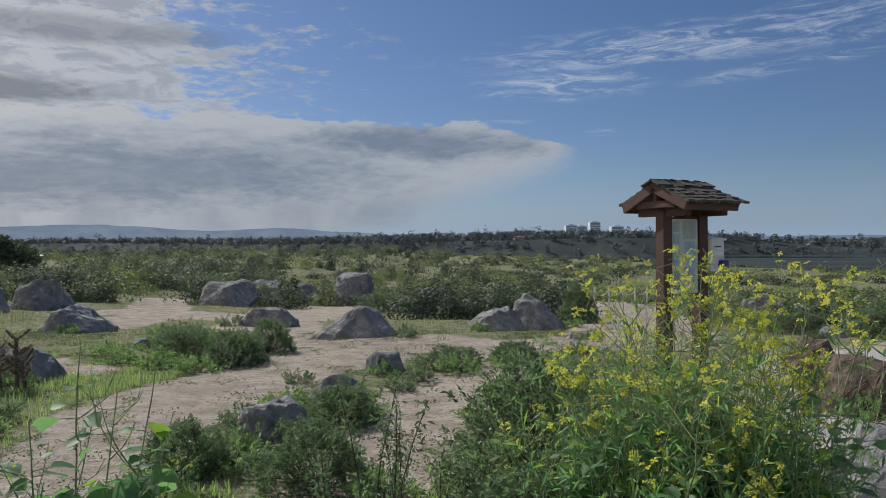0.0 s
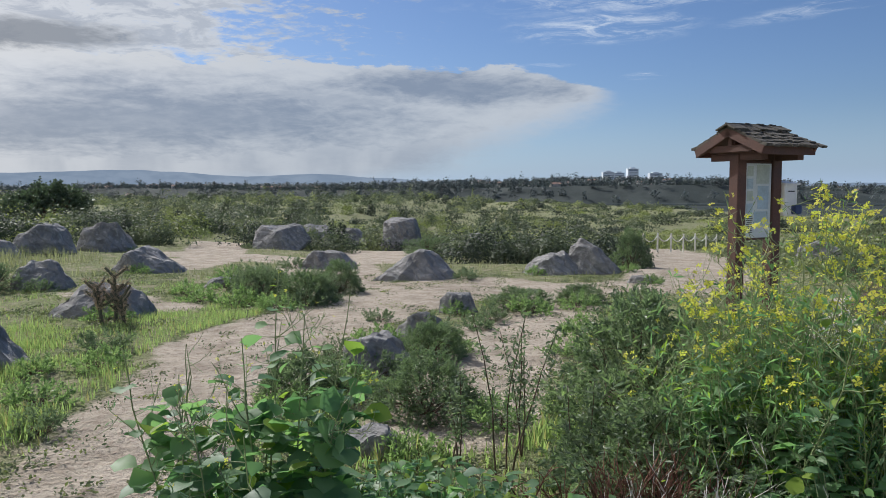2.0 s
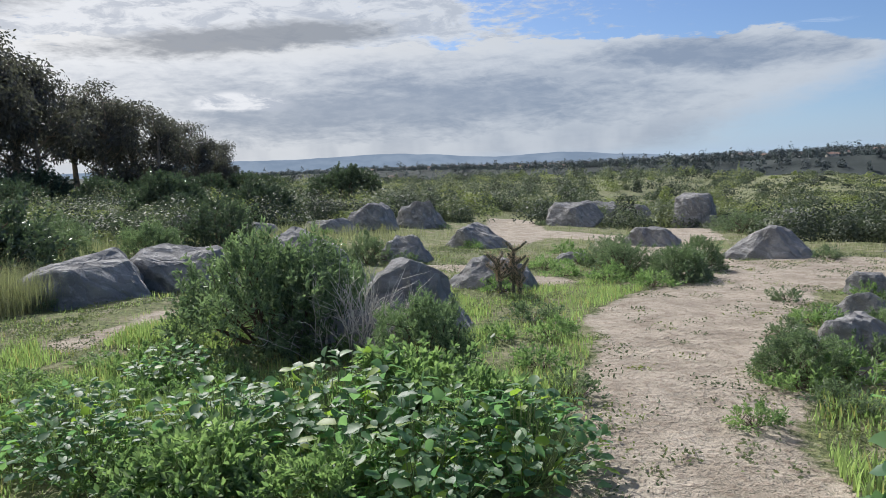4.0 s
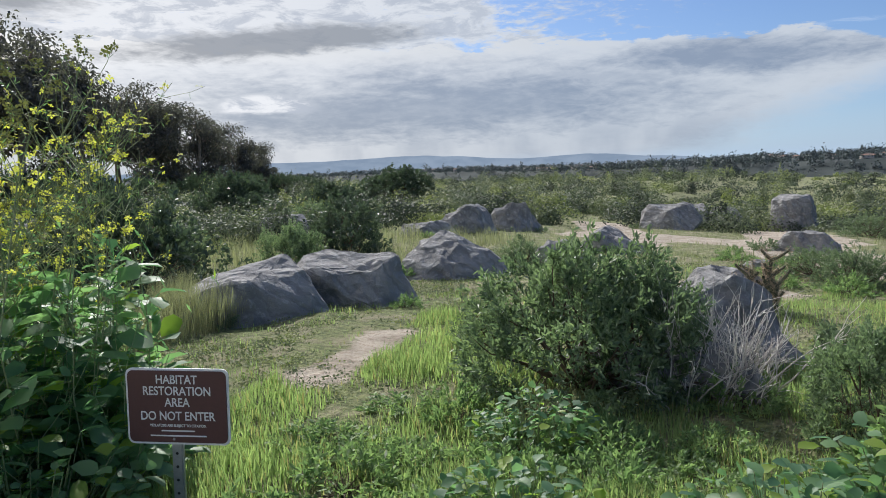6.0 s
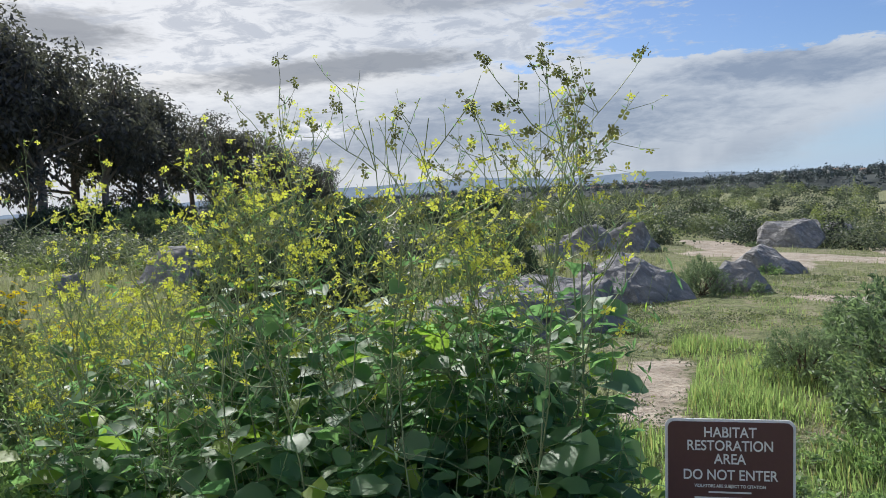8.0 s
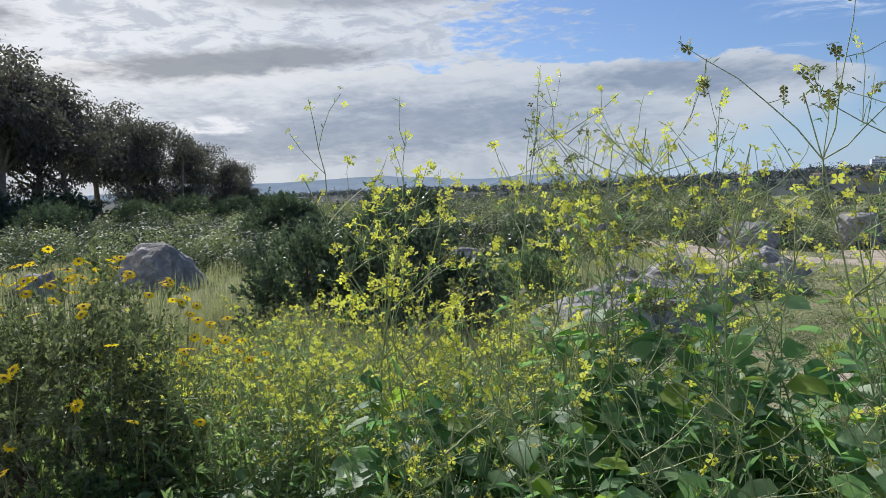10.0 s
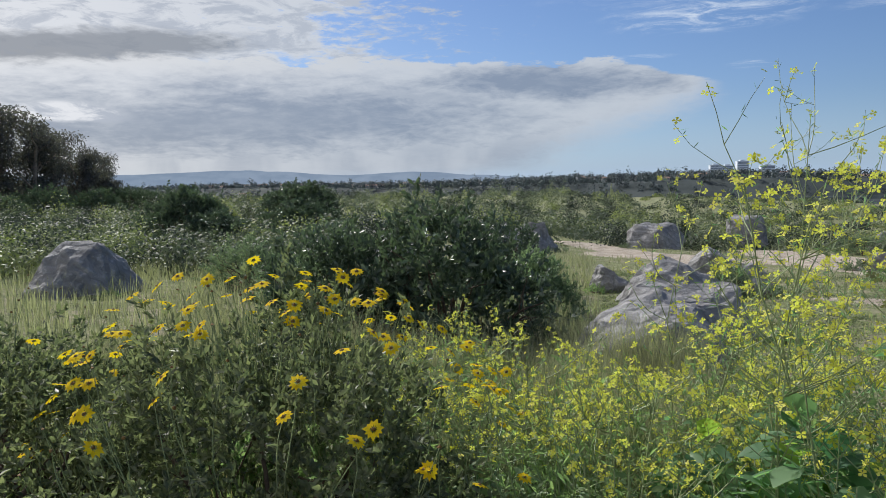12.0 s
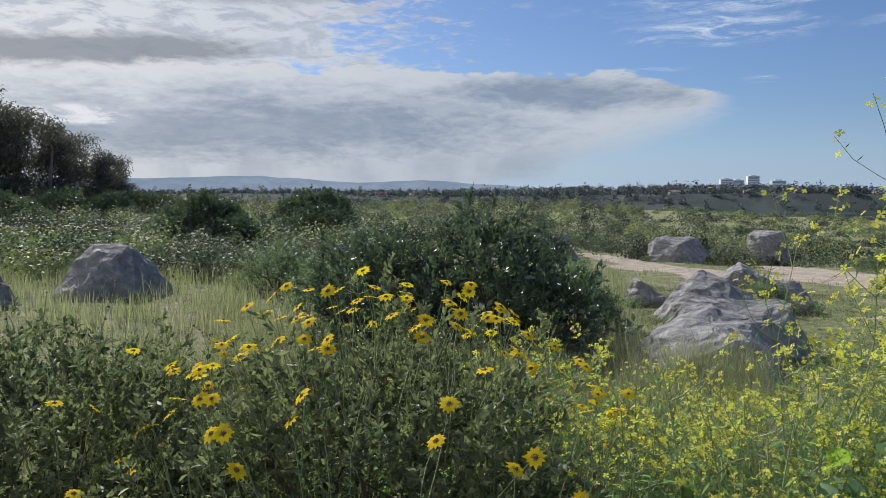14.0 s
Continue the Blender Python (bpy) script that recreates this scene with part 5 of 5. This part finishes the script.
# dense shrubs near the trail
_dark = [shrub_meshes(1.7, 1.0, 7000, 0.06, M_LEAF_DARK, 520 + k, 11, 0.45) for k in range(2)]
_coyote = [shrub_meshes(1.7, 1.1, 11500, 0.056, M_LEAF_BRUSH, 540 + k, 12, 0.33, M_TWIG, 0.18, 0.12) for k in range(3)]
_grey = [shrub_meshes(1.4, 0.9, 4800, 0.055, M_LEAF_GREY, 560 + k, 9, 0.32) for k in range(3)]
_round = [shrub_meshes(4.0, 2.3, 13000, 0.13, M_LEAF_DARK, 580 + k, 12, 0.5, M_TWIG, 0.15, 0.12) for k in range(2)]
NEAR = [  # kind, x, y, scale, height scale
    (_coyote, 1.45, 4.3, 0.6, 0.6, "low green brush behind mustard"), 
    (_coyote, -6.2, 5.2, 0.95, 1.08, "dense green coyote brush beside a grassy path"), (_coyote, -5.75, 5.3, 0.6, 0.85, "small dense green coyote brush"), (_coyote, 0.6, 4.9, 0.82, 0.78, "dense dark green coyote brush"), (_coyote, 0.42, 3.75, 0.75, 0.55, "low green brush in weeds"),
    (_coyote, 0.9, 4.1, 0.8, 0.6, "low green brush behind mustard"), (_dark, -12.6, 7.2, 1.5, 1.6, "large dark glossy-leaved shrub"), (_dark, -13.8, 7.2, 1.25, 1.45, "dark glossy-leaved shrub in tall grass"), (_grey, -7.2, 6.1, 0.5, 0.55, "grey-green feathery shrub by a boulder"),
    (_grey, -8.9, 12.1, 0.65, 0.75, "dark twiggy shrub before a boulder"), (_coyote, -6.6, 7.3, 0.6, 0.55, "low yellow-green brush by boulders"), (_coyote, -11.9, 9.8, 0.8, 0.9, "dark green shrub with small leaves"), (_dark, -12.6, 12.3, 1.2, 1.3, "dark glossy shrub beyond the boulders"),
    (_grey, -4.0, 11.3, 0.75, 0.75, "dry-tipped grey shrub in weeds"), (_coyote, -3.1, 11.0, 0.6, 0.5, "low green brush by the trail"), (_coyote, -2.9, 12.2, 0.5, 0.5, "low green brush by the trail"), (_grey, -4.4, 12.6, 0.8, 0.6, "grey shrub in green weeds"),
    (_grey, -2.3, 25.0, 1.4, 0.9, "spiky grey-green shrub beside a boulder"), (_coyote, 3.2, 18.5, 0.6, 0.9, "rounded dark green shrub by a boulder"), (_coyote, -1.0, 7.0, 0.4, 0.35, "low green weeds by a stone"), (_coyote, -1.9, 5.6, 0.42, 0.35, "low green weeds by the trail"),
    (_coyote, -0.9, 5.2, 0.5, 0.4, "low green weeds by a stone"), (_coyote, 0.0, 10.5, 0.55, 0.3, "low green mat on bare soil"), (_coyote, 0.9, 11.0, 0.5, 0.3, "low green mat on bare soil"), (_grey, 6.9, 15.2, 1.0, 0.6, "low green brush by paving"), (_coyote, 8.4, 14.0, 1.1, 0.7, "green shrub beside the concrete bollard"),
    (_coyote, -4.45, 4.75, 0.5, 0.62, "small dark green brush by the trail"), (_grey, -17.5, 12.5, 1.3, 1.2, "grey-green rounded shrub in tall grass"),
    (_grey, -15.9, 11.0, 1.3, 1.0, "grey-green rounded shrub in tall grass"), (_round, -26.5, 26.0, 1.0, 1.05, "large dark rounded shrub in the meadow"), (_round, -22.0, 26.5, 0.9, 0.75, "large dark rounded shrub in the meadow"), (_round, -24.5, 24.5, 0.7, 0.65, "large dark rounded shrub in the meadow"), (_grey, -18.5, 20.0, 1.5, 1.4, "grey shrub in the meadow"), (_round, -32.0, 51.5, 1.7, 1.4, "very large dark rounded shrub in the meadow"),
]
for _j, (_k, _x, _y, _s, _z, _l) in enumerate(NEAR):
    plant("shrub", at(_x, _y, 97 * _j, _s, _z), _l, "shrub", "", _k[_j % len(_k)])
for _j, (_x, _y, _h) in enumerate(((-0.42, 4.1, 1.0), (-0.3, 4.3, 0.8), (-0.65, 4.2, 0.7), (0.0, 4.0, 0.75), (-1.0, 7.6, 0.4))):
    plant("sapling", at(_x, _y, 60 * _j), "thin upright sapling with narrow grey leaves", "sapling", "saplings by the trail", sprig_meshes(_h, 330, 0.045, M_LEAF_GREY, 600 + _j))
plant("spiky_plant", at(-4.68, 5.75), "upright spiky columnar plant by a boulder", "plant", "", sprig_meshes(0.46, 420, 0.06, M_LEAF_GREY, 620, 2, 0.05))
for _x, _y, _h, _s in ((-5.28, 5.2, 0.9, 24), (-5.15, 5.35, 0.7, 16), (-5.5, 5.1, 0.7, 18), (-5.05, 5.2, 0.55, 14), (0.4, 2.9, 0.45, 14), (0.15, 3.1, 0.5, 15), (0.75, 3.2, 0.5, 13)):
    plant("dead_shrub", at(_x, _y, 30 * _s), "bare bleached branches of a dead shrub", "shrub", "", dry_twig_meshes(_h, 640 + _s, _s))


for _x, _y, _h, _s in ((0.2, 3.2, 0.5, 40), (0.45, 3.3, 0.45, 36), (-0.05, 3.3, 0.4, 30)):
    plant("dead_shrub", at(_x, _y, 30 * _s), "brown tangle of dead stems among green brush", "shrub", "", dry_twig_meshes(_h, 660 + _s, _s, M_RUST))


# ------------------------------------------------------------------ grass and scrub
def blades(name, label, mat, count, x0, x1, y0, y1, hgt, wid, seed, keep):
    """A stand of grass blades, each a bent tapered strip."""
    global R
    R = np.random.default_rng(seed)
    x, y = R.uniform(x0, x1, count), R.uniform(y0, y1, count)
    clump = np.array([noise.noise(Vector((a * 1.4, b * 1.4, 2.0))) for a, b in zip(x, y)])
    ok = (R.random(count) < keep(x, y) * np.clip(0.55 + 1.3 * clump, 0.05, 1)) & (bareness(x, y) < 0.45)
    x, y, clump = x[ok], y[ok], clump[ok]
    k = len(x)
    h = hgt * R.uniform(0.5, 1.2, k) * np.clip(0.8 + 0.8 * clump, 0.4, 1.5)
    a = R.uniform(0, 2 * math.pi, k)
    lean = h * R.uniform(0.1, 0.55, k)
    base = np.stack([x, y, rise(x, y) - 0.01], -1)
    out = np.stack([np.cos(a), np.sin(a), np.zeros(k)], -1)
    side = np.stack([-np.sin(a), np.cos(a), np.zeros(k)], -1) * wid / 2
    mid = base + out * (lean * 0.35)[:, None] + np.array([0, 0, 1]) * (h * 0.6)[:, None]
    tip = base + out * lean[:, None] + np.array([0, 0, 1]) * h[:, None]
    v = np.stack([base - side, base + side, mid + side * 0.7, mid - side * 0.7, tip], 1).reshape(-1, 3)
    i = np.arange(k)[:, None] * 5
    me = mesh_of(name, v, [i + np.array([0, 1, 2, 3]), i + np.array([3, 2, 4])], mat)
    tagged(new(name, me), label, "grass", kind="stuff")


blades("grass", "bright green grass beside the trail and path", M_GRASS, 70000, -8.4, -4.4, 1.4, 7.5, 0.13, 0.009, 1, lambda x, y: np.ones(len(x)))
blades("grass", "short green grass round the boulders", M_GRASS, 60000, -13, 2.5, 4.5, 14, 0.07, 0.009, 2, lambda x, y: 0.55 + 0 * x)
blades("grass", "green grass round the cactus and peaked boulder", M_GRASS, 26000, -6.0, -3.3, 5.5, 10.5, 0.10, 0.007, 3, lambda x, y: 0.6 + 0 * x)
blades("grass", "low green weeds and grass at the trail edge", M_GRASS, 40000, -4.6, 2.5, 2.0, 5.5, 0.12, 0.012, 4, lambda x, y: 0.9 + 0 * x)
blades("tall_grass", "tall pale feathery grass", M_HAY, 60000, -15.5, -10.2, 2.9, 7.5, 0.5, 0.005, 5, lambda x, y: 1 + 0 * x)
blades("tall_grass", "tall pale meadow grass", M_HAY, 32000, -26, -11, 6.5, 20, 0.4, 0.014, 6, lambda x, y: 0.8 + 0 * x)
blades("grass", "green meadow grass", M_HAY, 28000, -26, 12, 13, 36, 0.14, 0.02, 7, lambda x, y: 0.9 + 0 * x)
blades("grass", "lush green grass by the trail edge", M_GRASS, 30000, -6.4, -3.2, 1.5, 3.6, 0.17, 0.009, 9, lambda x, y: 0.9 + 0 * x)
blades("grass", "green grass under the mustard", M_GRASS, 34000, -15, -8.2, 1.2, 4.0, 0.3, 0.01, 8, lambda x, y: 0.9 + 0 * x)


def scrub():
    """The heath beyond the boulders: thousands of low bushes merged into one."""
    global R
    R = np.random.default_rng(77)
    s, tones = Soup(), []
    k = 2000
    ang = np.radians(R.uniform(-66, 42, k))
    d = 20 + 225 * R.random(k) ** 1.6
    x, y = d * np.sin(ang) - 4, d * np.cos(ang)
    edge = 240 - 175 * smooth(x, 12, 60)
    ok = (bareness(x, y) < 0.05) & (y < edge + 8) & (y > 14) & ~((np.abs(x + 6) < 5) & (y < 28)) & ~((x > -17) & (x < -9) & (y < 26))
    for a, b, dd in zip(x[ok], y[ok], d[ok]):
        zone = noise.noise(Vector((a * 0.03, b * 0.03, 0)))
        w, h = R.uniform(1.0, 3.4) * (1 + dd / 260), R.uniform(0.3, 1.15) * (1 + dd / 140) * (1.7 if R.random() < 0.14 and dd > 60 else 1)
        if a > 4:
            h *= 0.55
        tone = float(np.clip(R.beta(0.75, 1.0) + 0.6 * zone, 0, 1))
        foot = np.array([a, b, gz(a, b)])
        # a few uneven mounds make up the bush
        k = R.integers(4, 8)
        mound = np.stack([R.uniform(-0.34, 0.34, k) * w, R.uniform(-0.34, 0.34, k) * w, np.zeros(k)], -1)
        tall, wide = h * R.uniform(0.45, 1.1, k), w * R.uniform(0.2, 0.34, k)
        m = int(1000 if dd < 45 else 420 if dd < 80 else 170)
        j = R.integers(0, k, m)
        q = rand_dirs(m, 0.4)
        q[:, 2] = np.abs(q[:, 2])
        p = foot + mound[j] + q * np.stack([wide[j], wide[j], tall[j]], -1) * (0.6 + 0.5 * R.random((m, 1)) ** 0.5)
        leaf = 0.085 * (0.7 + dd / 50)
        put_shell(s, p, unit(q + [0, 0, 0.2]), leaf * R.uniform(0.7, 1.5, m), leaf * 0.55, 0.75)
        tones.append(tone)
    tagged(new("scrub", s.toned("scrub", M_SCRUB, tones)), "heath of low green coastal scrub", "scrub", kind="stuff")


scrub()


def weed_mat():
    """Small prostrate weeds creeping over the edges of the bare soil."""
    global R
    R = np.random.default_rng(79)
    s, tones = Soup(), []
    k = 11000
    x, y = R.uniform(-11, 5, k), R.uniform(2.2, 16, k)
    b = bareness(x, y)
    for a, c, e in zip(x, y, b):
        z = noise.noise(Vector((a * 0.9, c * 0.9, 5)))
        if R.random() > (0.85 - 0.7 * e) * (0.5 + 1.8 * z) + 0.03:
            continue
        r, m = R.uniform(0.06, 0.22), R.integers(14, 40)
        t, q = R.uniform(0, 6.28, m), np.sqrt(R.random(m)) * r
        p = np.stack([a + q * np.cos(t), c + q * np.sin(t), np.full(m, gz(a, c)) + R.uniform(0.02, 0.2, m) * r], -1)
        put_leaves(s, p, unit(rand_dirs(m, 0.2) * [1, 1, 0.5]), R.uniform(0.015, 0.04, m), 0.016, 0.2, 0.0)
        tones.append(float(np.clip(0.5 + 0.45 * R.random(), 0, 1)))
    tagged(new("weeds", s.toned("weeds", M_SCRUB, tones)), "small green weeds creeping over bare soil", "weeds", kind="stuff")


weed_mat()


def woods():
    """Tree belts on the far shore."""
    global R
    R = np.random.default_rng(78)
    s, tones = Soup(), []
    k = 2600
    x0 = np.tan(np.radians(R.uniform(-48, 40, k)))
    d = R.uniform(0, 1, k)
    for t, u in zip(x0, d):
        y = 990 + 620 * u
        x = t * y
        sh = 950 + 500 * float(smooth(-x, -200, 900))
        if y < sh + 60:
            y = sh + 8 + 560 * u
            x = t * y
        h = R.uniform(6, 15) * (1.0 if R.random() < 0.93 else 1.6)
        w = R.uniform(7, 20)
        m = 46
        q = rand_dirs(m, 0.5)
        p = np.array([x, y, gz(x, y) + 0.35 * h]) + q * np.array([w / 2, w / 2, h * 0.65]) * R.uniform(0.5, 1.08, (m, 1))
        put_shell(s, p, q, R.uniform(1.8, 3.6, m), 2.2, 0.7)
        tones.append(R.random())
    tagged(new("far_woods", s.toned("far_woods", M_WOODS_HAZED, tones)), "dark tree belts along the far shore", "woods", kind="stuff")


woods()


def house(x, y, w, d, h, turn):
    """A small far house with a pitched roof and windows."""
    t = thing("house", at(x, y, turn), "small pale far house with a low roof", "house", "houses on the far shore")
    part("wall", box("wall", (w, d, h), M_STUCCO, (0, 0, h / 2), 0), t)
    bm = bmesh.new()
    c = [(-w * .55, -d * .55, h), (w * .55, -d * .55, h), (w * .55, d * .55, h), (-w * .55, d * .55, h), (-w * .45, 0, h + d * .22), (w * .45, 0, h + d * .22)]
    vs = [bm.verts.new(p) for p in c]
    for f in ((0, 1, 5, 4), (2, 3, 4, 5), (1, 2, 5), (3, 0, 4), (3, 2, 1, 0)):
        bm.faces.new([vs[i] for i in f])
    part("roof", bm_mesh("roof", bm, M_TILE), t)
    win = box("window", (w * 0.14, 0.3, h * 0.3), M_GLASS, (0, 0, 0), 0)
    for k in range(3):
        ob = part("window", win, t)
        ob.location = (w * (-0.3 + 0.3 * k), -d / 2, h * 0.55)


_rng = np.random.default_rng(12)
for _k in range(46):
    _t = math.tan(radians(_rng.uniform(-30, 33)))
    _y = 1060 + 420 * _rng.random()
    _y = max(_y, 950 + 500 * float(smooth(-_t * _y, -200, 900)) + 90 + 250 * _rng.random())
    house(_t * _y, _y, _rng.uniform(12, 26), 10, _rng.uniform(4, 8), _rng.uniform(-30, 30))

# ------------------------------------------------------------------ eucalyptus grove
_trees = [tree_meshes(20.0, 700 + k, c) for k, c in enumerate((0.42, 0.38, 0.45, 0.15, 0.12))]
GROVE = [  # bearing, distance, height, clear stem
    (-70, 84, 24, 1), (-65, 82, 23, 1), (-61, 80, 21.5, 1), (-57.5, 83, 20.6, 1), (-55.5, 96, 21.5, 1), (-53, 88, 17.8, 1), (-51.2, 101, 18.4, 1), (-49.3, 95, 15.4, 1), (-47.2, 108, 15.6, 1),
    (-45.5, 103, 13.6, 1), (-43.5, 112, 14.2, 0), (-42, 106, 12.2, 0), (-40.4, 118, 12.2, 0), (-39.2, 112, 9.6, 0), (-38.2, 122, 8.6, 0), (-37.2, 118, 6.0, 0), (-45, 120, 14.0, 0), (-58, 106, 23, 1), (-36.6, 128, 4.8, 0)]
for _j, (_b, _d, _h, _c) in enumerate(GROVE):
    _x, _y = -7.9 + _d * math.sin(radians(_b + 0.6)), -0.4 + _d * math.cos(radians(_b + 0.6))
    plant("eucalyptus_tree", at(_x, _y, 131 * _j, 1.16 * _h / 20.0), "dark eucalyptus with pale forked trunk and billowing crown", "tree", "eucalyptus grove", _trees[_j % 3 if _c else 3 + _j % 2])
# dark brush under the trees
_under = [shrub_meshes(6, 2.6, 6000, 0.2, M_LEAF_DARK, 760 + k, 8, 0.5) for k in range(2)]
for _j, (_x, _y, _s) in enumerate(((-76, 50, 1.5), (-80, 62, 1.6), (-84, 80, 1.7), (-90, 92, 1.6), (-94, 104, 1.5), (-98, 116, 1.5), (-100, 126, 1.3), (-72, 42, 1.3), (-60, 44, 1.0), (-62, 55, 1.1), (-66, 66, 1.2), (-70, 80, 1.2), (-74, 94, 1.2), (-80, 108, 1.1), (-55, 38, 0.9), (-70, 50, 1.3), (-86, 118, 1.0), (-79, 100, 1.2), (-88, 124, 0.9))):
    plant("shrub", at(_x, _y, 83 * _j, _s, _s * 1.05), "tall dark brush at the edge of the meadow", "shrub", "dark brush by the grove", _under[_j % 2])
